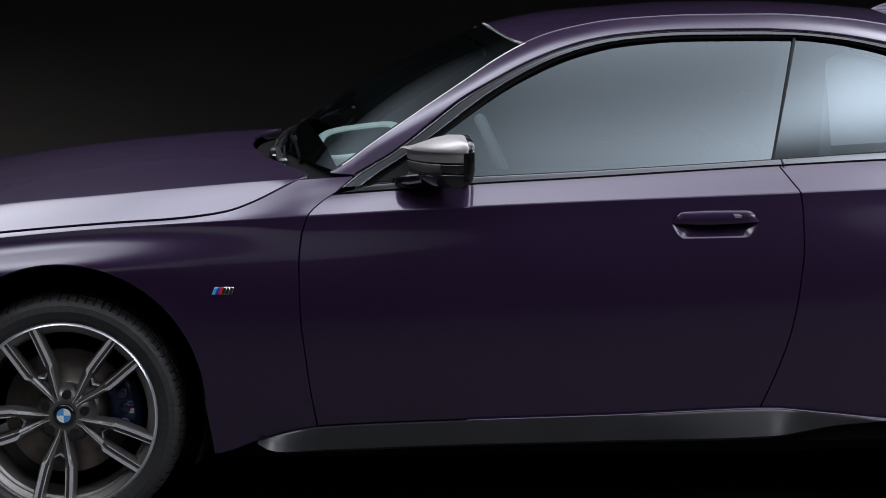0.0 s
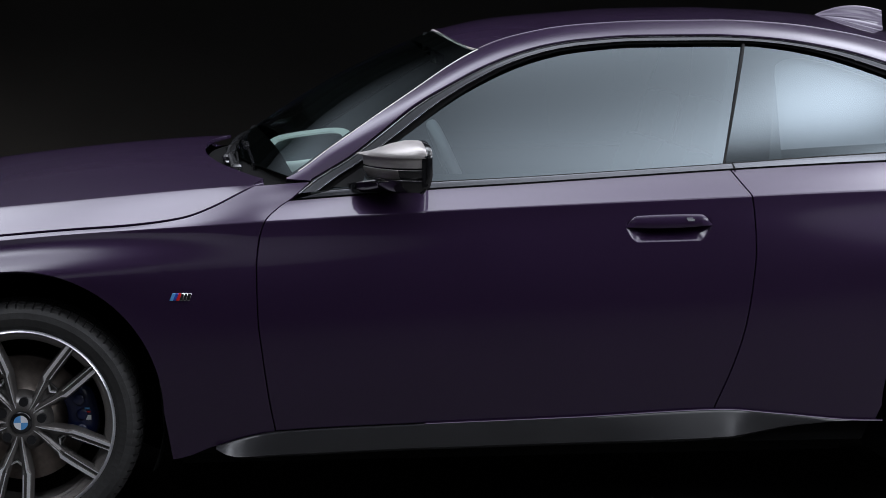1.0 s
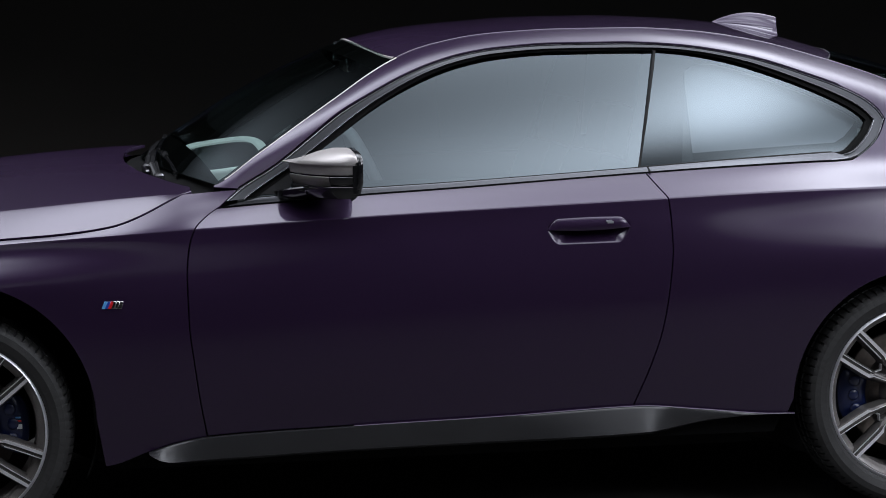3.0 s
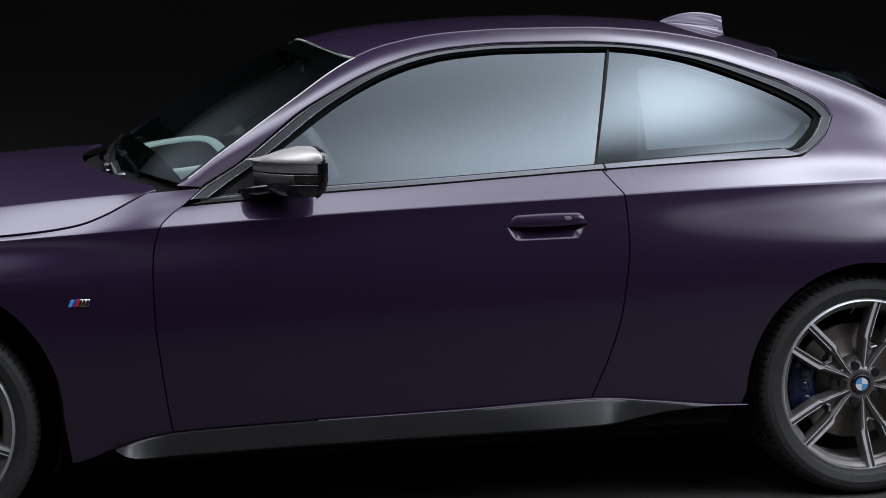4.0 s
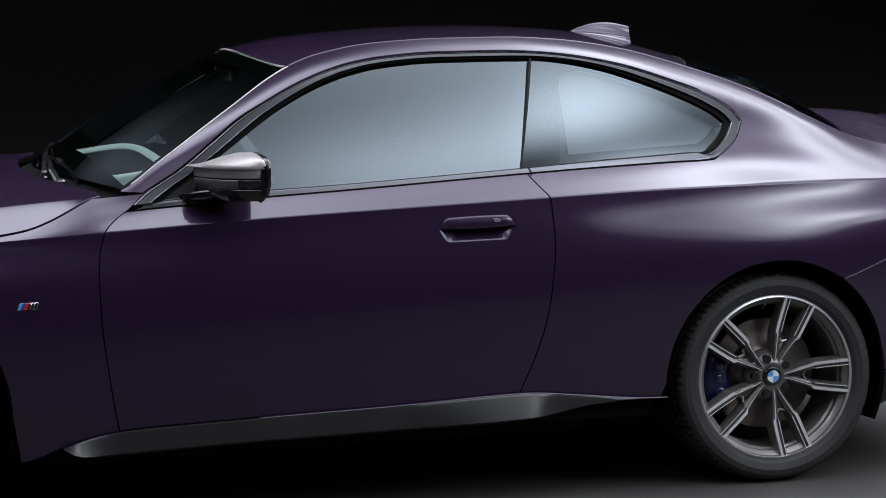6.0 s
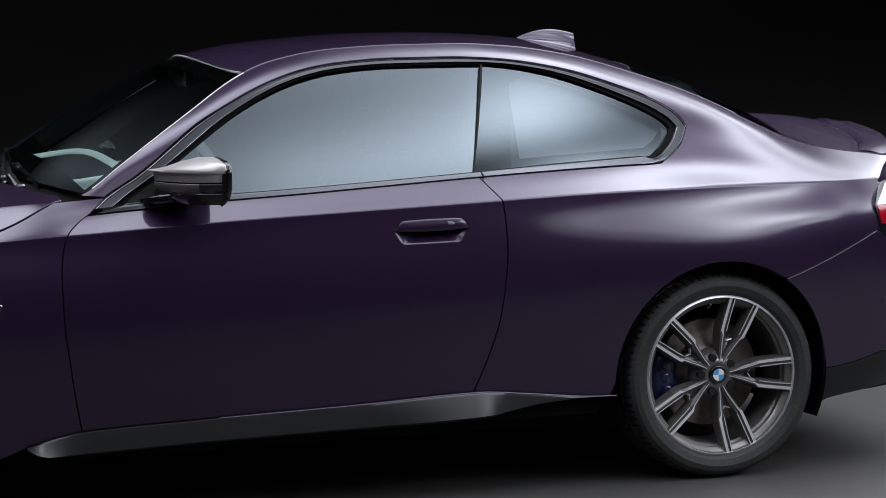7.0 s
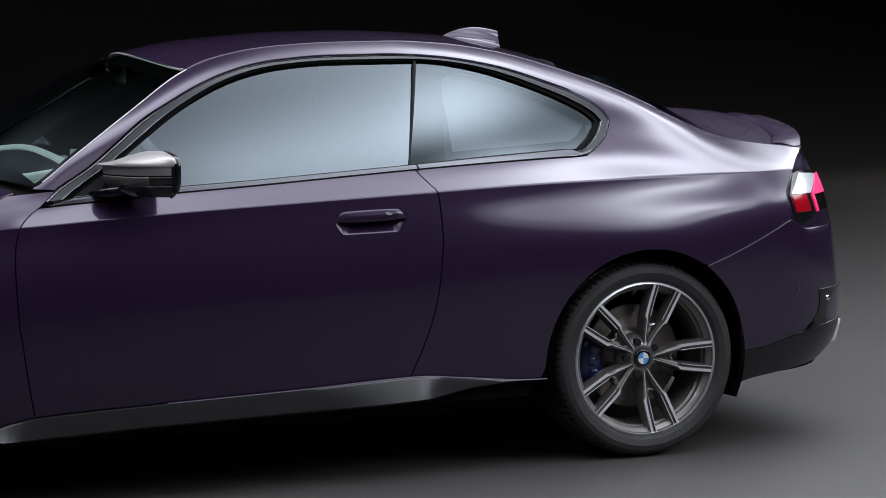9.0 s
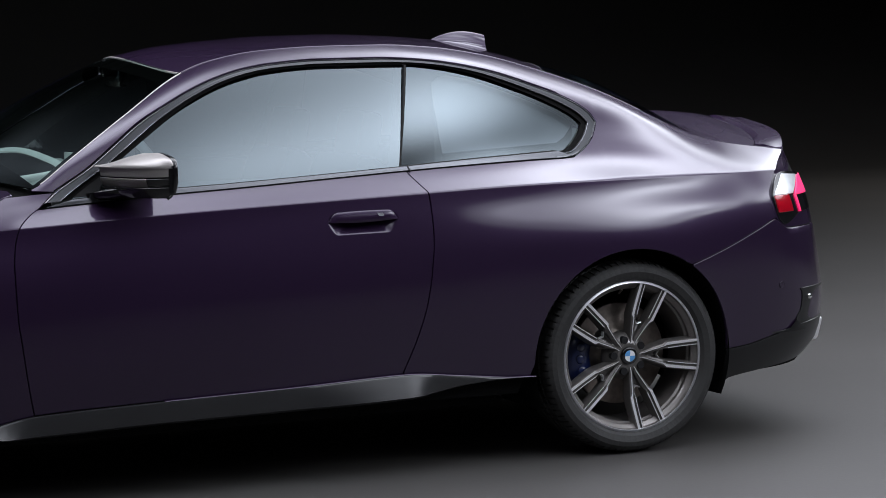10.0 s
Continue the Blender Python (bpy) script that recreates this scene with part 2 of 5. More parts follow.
crease_z = eased([(-0.9, 0.70), (-0.5, 0.785), (-0.15, 0.822), (0.07, 0.841), (0.3, 0.854), (0.48, 0.862), (0.675, 0.872), (1.06, 0.891), (1.37, 0.902), (1.68, 0.912), (2.01, 0.922), (2.31, 0.931), (2.52, 0.934), (2.73, 0.936), (3.1, 0.937), (3.6, 0.935), (4.5, 0.93)], 0.10)
edge_z = eased([(-0.9, 0.715), (-0.5, 0.80), (-0.16, 0.836), (0.14, 0.859), (0.30, 0.868), (0.45, 0.886), (0.527, 0.912), (0.604, 0.949), (0.643, 0.967), (0.73, 0.985), (0.86, 1.068), (1.0, 1.160), (1.1, 1.224), (1.2, 1.288), (1.28, 1.330), (1.35, 1.357), (1.42, 1.374), (1.51, 1.390), (1.6, 1.398), (1.78, 1.405), (1.97, 1.405), (2.16, 1.394), (2.36, 1.364), (2.58, 1.306), (2.83, 1.221), (3.04, 1.124), (3.11, 1.091), (3.2, 1.057), (3.26, 1.041), (3.37, 1.024), (3.5, 1.01), (3.61, 0.999), (4.5, 0.99)], 0.014)
edge_a = eased([(-0.9, 0.80), (-0.5, 0.83), (-0.16, 0.838), (0.14, 0.842), (0.30, 0.842), (0.45, 0.838), (0.527, 0.825), (0.604, 0.805), (0.643, 0.795), (0.73, 0.775), (0.86, 0.735), (1.0, 0.680), (1.14, 0.620), (1.28, 0.555), (1.4, 0.537), (1.6, 0.53), (2.0, 0.525), (2.36, 0.507), (2.58, 0.493), (2.83, 0.485), (3.04, 0.500), (3.15, 0.522), (3.26, 0.560), (3.37, 0.61), (3.5, 0.70), (3.61, 0.775), (4.5, 0.80)], 0.02)
belt_z = eased([(0.6, 0.918), (0.748, 0.928), (0.912, 0.937), (1.128, 0.952), (1.376, 0.963), (1.686, 0.979), (1.965, 0.993), (2.22, 1.003), (2.55, 1.010), (2.9, 1.0), (3.2, 0.98), (4.5, 0.965)], 0.06)
house_a = curve([(0.90, 0.836), (0.96, 0.811), (1.0, 0.792), (1.1, 0.748), (1.2, 0.704), (1.3, 0.655), (1.34, 0.632), (1.363, 0.616), (1.42, 0.57)])
house_in = eased([(0.6, -0.05), (0.8, -0.028), (1.0, -0.012), (1.3, 0.0), (2.0, 0.0), (2.15, -0.008), (2.4, -0.035), (2.67, -0.085), (2.9, -0.125), (3.1, -0.16), (3.3, -0.17), (4.5, -0.17)], 0.08)
STEPS = (0, 0.025, 0.06, 0.12, 0.20, 0.32, 0.45, 0.58, 0.75)
FLANK = {
    -0.9: (0.84, 0.845, 0.855, 0.875, 0.885, 0.885, 0.87, 0.85, 0.82),
    -0.35: (0.868, 0.871, 0.897, 0.922, 0.920, 0.917, 0.905, 0.88, 0.85),
    0.0: (0.868, 0.870, 0.897, 0.924, 0.922, 0.920, 0.908, 0.885, 0.86),
    0.35: (0.868, 0.871, 0.885, 0.904, 0.909, 0.912, 0.905, 0.885, 0.86),
    0.67: (0.868, 0.871, 0.877, 0.890, 0.901, 0.906, 0.900, 0.880, 0.855),
    1.4: (0.875, 0.877, 0.882, 0.891, 0.900, 0.905, 0.899, 0.882, 0.858),
    2.0: (0.877, 0.880, 0.886, 0.894, 0.902, 0.907, 0.900, 0.882, 0.855),
    2.3: (0.869, 0.872, 0.879, 0.897, 0.910, 0.913, 0.905, 0.888, 0.860),
    2.55: (0.869, 0.873, 0.882, 0.901, 0.918, 0.922, 0.910, 0.893, 0.870),
    2.8: (0.862, 0.867, 0.880, 0.903, 0.925, 0.929, 0.915, 0.898, 0.875),
    3.05: (0.851, 0.858, 0.873, 0.899, 0.911, 0.914, 0.905, 0.890, 0.860),
    3.3: (0.833, 0.850, 0.871, 0.894, 0.902, 0.901, 0.887, 0.867, 0.830),
    4.5: (0.830, 0.843, 0.855, 0.866, 0.873, 0.876, 0.872, 0.86, 0.825),
}
FLANK_CURVES = [pchip(list(FLANK), [v[k] for v in FLANK.values()]) for k in range(len(STEPS))]
# plan of the tail and of the nose: how far x runs and how far the flank is drawn in
TAIL = [(2.75, 0.0), (2.88, 0.0002), (3.0, 0.0022), (3.15, 0.0125), (3.28, 0.035), (3.39, 0.07), (3.47, 0.11), (3.54, 0.165), (3.60, 0.24), (3.645, 0.35), (3.67, 0.5), (3.68, 0.9)]
tail_u = [2.75]
for (p, q), (r, w) in zip(TAIL, TAIL[1:]):
    tail_u.append(tail_u[-1] + math.hypot(r - p, w - q))
tail_x, tail_in = pchip(tail_u, [p[0] for p in TAIL]), pchip(tail_u, [p[1] for p in TAIL])
NOSE = [(-0.35, 0.0), (-0.5, 0.03), (-0.62, 0.09), (-0.7, 0.18), (-0.75, 0.32), (-0.78, 0.5), (-0.79, 0.9)]
nose_u = [-0.35]
for (p, q), (r, w) in zip(NOSE, NOSE[1:]):
    nose_u.append(nose_u[-1] - math.hypot(r - p, w - q))
nose_x, nose_in = pchip(nose_u[::-1], [p[0] for p in NOSE][::-1]), pchip(nose_u[::-1], [p[1] for p in NOSE][::-1])
tail_lean = curve([(0.1, -0.14), (0.22, -0.05), (0.34, 0.018), (0.45, 0.028), (0.6, 0.006), (0.75, -0.020), (0.9, -0.05), (1.0, -0.06), (1.1, -0.07)])
U0, DU, ROWS_V, DEEP = -1.3, 0.02, 40, 0.75


def knots(x):
    """Half width over height, below and above the shoulder crease, at one place along the car."""
    zc = crease_z(x)
    low = [(zc - s, c(x)) for s, c in zip(STEPS, FLANK_CURVES)][::-1]
    ac = low[-1][1]
    ze, ae = max(edge_z(x), zc + 0.012), edge_a(x)
    plain = [(lerp(zc, ze, f), lerp(ac, ae, f ** 1.15)) for f in (0.17, 0.34, 0.5, 0.66, 0.83)]
    zb = min(belt_z(x), ze - 0.05)
    rail = lerp(0.045, 0.10, smoothstep(2.2, 2.65, x)) * lerp(1, 0.6, smoothstep(2.8, 3.15, x))
    zr = max(ze - rail, zb + 0.02)
    din = house_in(x)
    hold = lambda z: lerp(lerp(0.66, 0.44, smoothstep(2.62, 2.95, x)), 1.0, smoothstep(0.98, 1.13, z)) if x > 1.5 else 1.0
    house = [(zb, house_a(zb) + din * hold(zb))]
    for f in (0.4, 0.75, 1.0):
        z = lerp(zb, zr, f)
        house.append((z, house_a(z) + din * hold(z)))
    house.append((lerp(zr, ze, 0.58), lerp(house[-1][1], ae, 0.36)))
    w = smoothstep(0.66, 0.86, x) * (1 - smoothstep(2.78, 3.06, x))
    up = [(zc, ac)] + [(lerp(p[0], q[0], w), lerp(p[1], q[1], w)) for p, q in zip(plain, house)] + [(ze, ae)]
    return pchip([p[0] for p in low], [p[1] for p in low]), pchip([p[0] for p in up], [p[1] for p in up]), zc, ze


def blurred(table, axis, sigma):
    """Gaussian smoothing of a table along one axis that keeps its border."""
    k = np.arange(-int(3 * sigma + 1), int(3 * sigma + 1) + 1)
    w = np.exp(-0.5 * (k / sigma) ** 2)
    w /= w.sum()
    n = len(k) // 2

    def one(v):
        left, right = 2 * v[0] - v[n:0:-1], 2 * v[-1] - v[-2:-n - 2:-1]
        return np.convolve(np.r_[left, v, right], w, mode="valid")
    return np.apply_along_axis(one, axis, table)


us_ = np.arange(U0, 4.75, DU)
LOWER, UPPER = np.zeros((len(us_), ROWS_V + 1)), np.zeros((len(us_), ROWS_V + 1))
for i, u in enumerate(us_):
    lo, hi, zc, ze = knots(u)
    LOWER[i] = [lo(zc - DEEP + DEEP * k / ROWS_V) for k in range(ROWS_V + 1)]
    UPPER[i] = [hi(zc + (ze - zc) * k / ROWS_V) for k in range(ROWS_V + 1)]
LOWER = blurred(blurred(LOWER, 1, 1.0), 0, 4.0)
UPPER = blurred(blurred(UPPER, 1, 1.6), 0, 3.0)
UPPER[:, 0] = LOWER[:, -1]


def cubic(p0, p1, p2, p3, t):
    return p1 + 0.5 * t * (p2 - p0 + t * (2 * p0 - 5 * p1 + 4 * p2 - p3 + t * (3 * (p1 - p2) + p3 - p0)))


def lookup(table, u, v):
    fu, fv = (u - U0) / DU, v * ROWS_V
    i = min(max(int(fu), 1), len(us_) - 3)
    j = min(max(int(fv), 0), ROWS_V - 1)
    tu, tv = fu - i, fv - j
    rows = []
    for di in (-1, 0, 1, 2):
        r = table[i + di]
        p1, p2 = r[j], r[j + 1]
        p0 = r[j - 1] if j > 0 else 2 * p1 - p2
        p3 = r[j + 2] if j + 2 <= ROWS_V else 2 * p2 - p1
        rows.append(cubic(p0, p1, p2, p3, tv))
    return cubic(*rows, tu)


def side(u, z, off=0.0):
    """The point of the outer skin at u along the car and the height z."""
    zc = crease_z(u)
    ze = max(edge_z(u), zc + 0.012)
    if z < zc:
        a = lookup(LOWER, u, max(0.0, (z - zc + DEEP) / DEEP))
    else:
        a = lookup(UPPER, u, min(1.0, (z - zc) / (ze - zc)))
    x = u
    if u > 2.75:
        x = tail_x(u) + tail_lean(z) * smoothstep(3.05, 3.55, u)
        a = max(0.0, a - tail_in(u))
    elif u < -0.35:
        x, a = nose_x(u), max(0.0, a - nose_in(u))
    return (x, -(a + off), z)


def low_row(zb, zc, t, mid):
    """The height of a row below the crease; with mid, the rows above that height run level over the wheel arch."""
    if mid is None or mid >= zc:
        return lerp(zb, zc, t)
    m = max(mid, zb + 0.002)
    return lerp(zb, m, t / 0.5) if t < 0.5 else lerp(m, zc, (t - 0.5) / 0.5)


def patch(bm, ul, ur, zb, zt, us, rows_low, rows_high, off=0.0, mid=None):
    """A panel of the skin between curves ul(z) < u < ur(z) and zb(u) < z < zt(u), with a row of vertices on the crease."""
    pts = []
    for s in us:
        col = []
        for which, rows in (("low", rows_low), ("high", rows_high)):
            for t in rows:
                u = lerp(ul(0.6), ur(0.6), s)
                for _ in range(6):
                    zc = min(max(crease_z(u), zb(u)), zt(u))
                    z = low_row(zb(u), zc, t, mid) if which == "low" else lerp(zc, zt(u), t)
                    u = lerp(ul(z), ur(z), s)
                col.append(side(u, z, off(u, z) if callable(off) else off))
        pts.append(col)
    grid(bm, pts)


def even(n, a=0.0, b=1.0):
    return [lerp(a, b, i / n) for i in range(n + 1)]


LOW = even(30)[:-1] + [0.981, 0.992]
HIGH = [0.0, 0.05, 0.12] + even(8, 0.2, 1.0)


def arch(x0, z0, r):
    return lambda x: z0 + math.sqrt(max(0.0, r * r - (x - x0) ** 2)) if abs(x - x0) < r else 0.0


front_arch, rear_arch = arch(0.0, 0.36, 0.392), arch(2.738, 0.335, 0.368)
sill_z = curve([(0.40, 0.235), (0.53, 0.262), (0.596, 0.282), (0.692, 0.298), (1.059, 0.311), (1.524, 0.322), (1.912, 0.335), (2.09, 0.319), (2.31, 0.297), (2.4, 0.295)])
door_front = curve([(0.25, 0.702), (0.3, 0.692), (0.397, 0.675), (0.506, 0.661), (0.614, 0.650), (0.738, 0.648), (0.814, 0.655), (0.873, 0.674), (0.909, 0.713), (0.933, 0.752), (1.0, 0.84)])
door_rear = curve([(0.25, 1.866), (0.335, 1.901), (0.444, 1.947), (0.552, 1.983), (0.676, 2.006), (0.784, 2.017), (0.862, 2.015), (0.922, 2.009), (0.946, 1.994), (0.996, 1.960), (1.05, 1.93)])

# ------------------------------------------------------------------ car
car = tagged(new("car"), "dark purple metallic two-door coupe on grey alloy wheels", "car")
GAP = 0.0028

# front fender: the crease splits it, the top runs to the bonnet gap and back to the pillar foot
fender_top = lambda x: edge_z(x) - 0.0055 if x < 0.643 else lerp(0.967, 0.975, (x - 0.643) / 0.155) - 0.003
bm = bmesh.new()
xs = sorted(set(even(10, -0.70, -0.39) + [-0.392 + 0.392 * (1 - math.cos(math.pi * k / 48)) for k in range(49)] + even(10, 0.392, 0.6)))
lo_z = lambda u: max(front_arch(u), 0.20 if u < 0 else lerp(0.225, sill_z(u), smoothstep(0.39, 0.53, u)))
us = [(u + 0.7) / 1.3 for u in xs]
patch(bm, lambda z: -0.7, lambda z: 0.6, lo_z, fender_top, us, LOW, HIGH, mid=0.757)
patch(bm, lambda z: 0.6, lambda z: door_front(z) - GAP if z < 0.933 else lerp(0.752, 0.80, (z - 0.933) / 0.043) - GAP, lo_z, fender_top, even(8), LOW, HIGH, mid=0.757)
fender = part("front_fender", outward(weld(bm)), PAINT, car, solid=0.012, sharp=75)

# door skin, pressed in below the handle
grip_z = lambda u: 0.846 + 0.012 * (u - 1.78)


def cup(u, z):
    """How far the skin is pressed in behind the door handle."""
    if not 1.63 < u < 1.93 or not 0.77 < z < 0.90:
        return 0.0
    edge, low = grip_z(u) - 0.003, 0.801 + 0.012 * (u - 1.78)
    t = min(1.0, max(0.0, (z - low) / (edge - low)))
    reach = 0.082 + 0.038 * t ** 0.5
    rise, run = (z - low) * 1.05, (reach - abs(u - 1.777)) * 0.62
    if min(rise, run) <= 0.0001:
        return 0.0
    deep = (rise ** -3 + run ** -3 + 0.04 ** -3) ** (-1 / 3)
    return -deep * deep / (deep + 0.004) * (1 - smoothstep(grip_z(u) + 0.002, grip_z(u) + 0.02, z))


LOW_DOOR = sorted(set(LOW + even(40, 0.79, 0.85) + even(24, 0.85, 0.955)))
us = sorted(set(even(16, 0, 0.72) + even(110, 0.72, 0.95) + even(8, 0.95, 1)))
bm = bmesh.new()
patch(bm, lambda z: door_front(z) + GAP, lambda z: door_rear(z) - GAP, lambda u: sill_z(u) + 0.002, lambda u: belt_z(u) - 0.004, us, LOW_DOOR, HIGH, cup)
door = part("door", outward(bm), PAINT, car, "purple metallic door with a flush pull handle", solid=0.012, sharp=75)
bm = bmesh.new()
pts = []
for k in range(41):
    u = lerp(1.658, 1.896, k / 40)
    e = abs(k / 20 - 1)
    top = 0.8735 + 0.014 * (u - 1.78) + 0.003 * (1 - e * e) - 0.032 * max(0, (e - 0.72) / 0.28) ** 2.2
    low = grip_z(u) - 0.003 - 0.005 * (1 - e ** 2)
    top = max(top, low + 0.002)
    swell = 0.006 * (1 - e ** 8)
    pts.append([side(u, lerp(top, low, t), h) for t, h in ((0.0, -0.004), (0.015, 0.001 + swell * 0.6), (0.045, 0.002 + swell * 0.95), (0.09, 0.0028 + swell), (0.5, 0.003 + swell), (0.93, 0.003 + swell), (0.97, 0.002 + swell), (1.0, -0.004), (0.9, -0.012), (0.2, -0.02))])
grid(bm, pts)
part("door_handle", outward(bm), PAINT, door, "flush purple pull handle with a small grey mark")
for k in range(3):
    bm = bmesh.new()
    z = 0.8645 - 0.0035 * k
    grid(bm, [[side(1.824 + 0.002 * k + d, z + h, 0.0105) for d in (0, 0.021 - 0.003 * abs(k - 1))] for h in (0, 0.0022)])
    bmesh.ops.solidify(bm, geom=bm.faces, thickness=0.001)
    part("touch_mark", bm, LENS_GREY, door, smooth=False)

# side frame: quarter panel, pillars and roof rail
dlo_low = lambda x: belt_z(x) if x < 2.55 else curve([(2.55, 1.010), (2.60, 1.013), (2.65, 1.035), (2.70, 1.075), (2.733, 1.125)])(x)
dlo_top = curve([(0.76, 0.945), (0.80, 0.976), (0.90, 1.034), (1.005, 1.112), (1.092, 1.177), (1.185, 1.229), (1.28, 1.277), (1.372, 1.313), (1.465, 1.338), (1.557, 1.352), (1.742, 1.363), (1.93, 1.363), (2.025, 1.359), (2.12, 1.351), (2.312, 1.318), (2.506, 1.259), (2.66, 1.197), (2.715, 1.155), (2.733, 1.125)])
glass_low = curve([(0.853, 0.950), (1.128, 0.968), (1.376, 0.978), (1.687, 0.993), (1.94, 1.006), (2.227, 1.021), (2.516, 1.032), (2.572, 1.034), (2.60, 1.05), (2.65, 1.098), (2.664, 1.120)])
glass_top = curve([(0.853, 0.951), (0.94, 1.008), (1.076, 1.098), (1.228, 1.201), (1.30, 1.241), (1.372, 1.274), (1.465, 1.303), (1.557, 1.32), (1.742, 1.331), (2.02, 1.330), (2.12, 1.322), (2.21, 1.307), (2.40, 1.251), (2.60, 1.168), (2.65, 1.135), (2.664, 1.121)])
glass_edge = glass_top
glass_top = lambda x: glass_edge(x) + 0.009 * smoothstep(0.95, 1.25, x) * (1 - smoothstep(2.25, 2.6, x))
TIP = 2.733
BUMP_LINE = curve([(2.95, 0.638), (2.99, 0.650), (3.13, 0.700), (3.25, 0.745), (3.348, 0.774), (3.36, 0.757), (3.41, 0.735), (3.5, 0.735), (4.6, 0.735)])
quarter_bot = lambda u: max(rear_arch(u), sill_z(min(u, 2.4)) + 0.002) if u < 2.95 else max(rear_arch(u), BUMP_LINE(u) + 0.0015)
bm = bmesh.new()
xa = sorted(set(even(20, 2.06, 2.37) + [2.738 - 0.368 * math.cos(math.pi * k / 56) for k in range(1, 28)]))
xa = [x for x in xa if x < TIP - 0.004] + [TIP]
patch(bm, lambda z: door_rear(z) + GAP, lambda z: 2.06, quarter_bot, lambda u: dlo_low(u) - 0.004, even(5), LOW, HIGH, mid=0.708)
patch(bm, lambda z: 2.06, lambda z: TIP, quarter_bot, lambda u: dlo_low(u) - 0.004 if u < 2.6 else dlo_low(u), [(x - 2.06) / (TIP - 2.06) for x in xa], LOW, HIGH, mid=0.708)
# pillar and rail strip over the windows
RAIL = even(10)
xr = [lerp(0.80, TIP, k / 110) for k in range(111)]
top_rail = lambda x: max(edge_z(x) - 0.002, dlo_top(x) + 0.002)
pts = [[side(x, lerp(dlo_top(x) + (0.004 if x < 2.6 else 0), top_rail(x), t)) for t in RAIL] for x in xr]
grid(bm, pts)
foot = [[side(x, lerp(lerp(0.982, 0.977, (x - 0.732) / 0.07), edge_z(x) - 0.002, t)) for t in RAIL] for x in even(4, 0.734, 0.80)]
grid(bm, foot)
# behind the window tip: the shoulder runs up into the pillar and back to the lamp
mid = lambda u: min(lerp(1.125, 1.0, smoothstep(TIP, 3.2, u)), edge_z(u) - 0.012)
panel_end = curve([(0.70, 3.42), (0.73, 3.405), (0.753, 3.360), (0.78, 3.338), (0.804, 3.329), (0.853, 3.331), (0.890, 3.366), (0.927, 3.418), (0.965, 3.515), (0.995, 3.606), (1.05, 3.70)])
FRACS = [("low", t) for t in LOW] + [("high", t) for t in HIGH] + [("rail", t) for t in RAIL[1:]]


def row_z(u, kind, t):
    zb, zc, zm, ze = quarter_bot(u), crease_z(u), mid(u), edge_z(u) - 0.002
    zc = min(max(zc, zb), ze)
    zm = max(zm, zc)
    return low_row(zb, zc, t, 0.708) if kind == "low" else lerp(zc, zm, t) if kind == "high" else lerp(zm, ze, t)


xt = sorted(set([2.738 + 0.368 * math.cos(math.pi * k / 56) for k in range(1, 28)] + even(10, 2.97, 3.24)))
xt = [TIP] + [x for x in xt if x > TIP + 0.004]
cols = [[side(u, row_z(u, *f)) for f in FRACS] for u in xt]
for s_ in even(14)[1:]:
    col = []
    for f in FRACS:
        u = 3.3
        for _ in range(8):
            z = row_z(u, *f)
            u = lerp(xt[-1], panel_end(z) - 0.002, s_)
        col.append(side(u, z))
    cols.append(col)
grid(bm, cols)
frame_side = part("side_frame", outward(weld(bm)), PAINT, car, solid=0.012, sharp=75)

# ------------------------------------------------------------------ roof, bonnet, boot lid
roof_mid = curve([(1.19, 1.388), (1.35, 1.420), (1.55, 1.438), (1.75, 1.449), (1.95, 1.450), (2.15, 1.442), (2.35, 1.425), (2.56, 1.380), (2.72, 1.334)])
front_head = lambda f: lerp(1.19, 1.282, f ** 1.8)
rear_head = lambda f: lerp(2.72, 2.60, f ** 2)
bm = bmesh.new()
pts = []
for s in even(44):
    row = []
    for f in even(40, -1, 1):
        g = abs(f)
        x = lerp(front_head(g) + 0.003, rear_head(g) - 0.003, s)
        ae = edge_a(x) - 0.006
        ze, zm = edge_z(x) - 0.004, roof_mid(x)
        row.append((x, ae * f, ze + (zm - ze) * (1 - g ** lerp(1.8, 1.65, smoothstep(0.0, 0.4, s)))))
    pts.append(row)
grid(bm, pts)
roof = part("roof", outward(bm), PAINT, car, "dark purple painted roof panel", solid=0.01)

hood_mid = curve([(-0.8, 0.80), (-0.6, 0.905), (-0.3, 0.988), (0.05, 1.036), (0.3, 1.058), (0.49, 1.069), (0.75, 1.075)])
hood_line = curve([(-0.8, 0.74), (-0.6, 0.83), (-0.17, 0.900), (0.13, 0.925), (0.44, 0.951), (0.64, 0.966), (0.8, 0.975)])
hood_line_a = curve([(-0.8, 0.62), (-0.4, 0.69), (0.1, 0.715), (0.45, 0.735), (0.62, 0.77), (0.8, 0.79)])
hood_rear = curve([(0.0, 0.560), (0.04, 0.535), (0.09, 0.510), (0.16, 0.494), (0.25, 0.490), (0.42, 0.525), (0.55, 0.580), (0.68, 0.645), (0.78, 0.690), (0.84, 0.72)])
hood_front = curve([(0.0, -0.72), (0.3, -0.70), (0.55, -0.64), (0.7, -0.54), (0.84, -0.40)])


def bonnet(x, y):
    a = abs(y)
    al, ae = min(hood_line_a(x), edge_a(x) - 0.012), edge_a(x) - 0.006
    zl, ze, zm = hood_line(x), edge_z(x), hood_mid(x)
    zl = max(zl, ze + 0.001)
    if a <= al:
        return zl + (zm - zl) * (1 - (a / al) ** 1.3)
    f = min(1.0, (a - al) / max(1e-4, ae - al))
    return lerp(zl, ze, f ** 1.1)


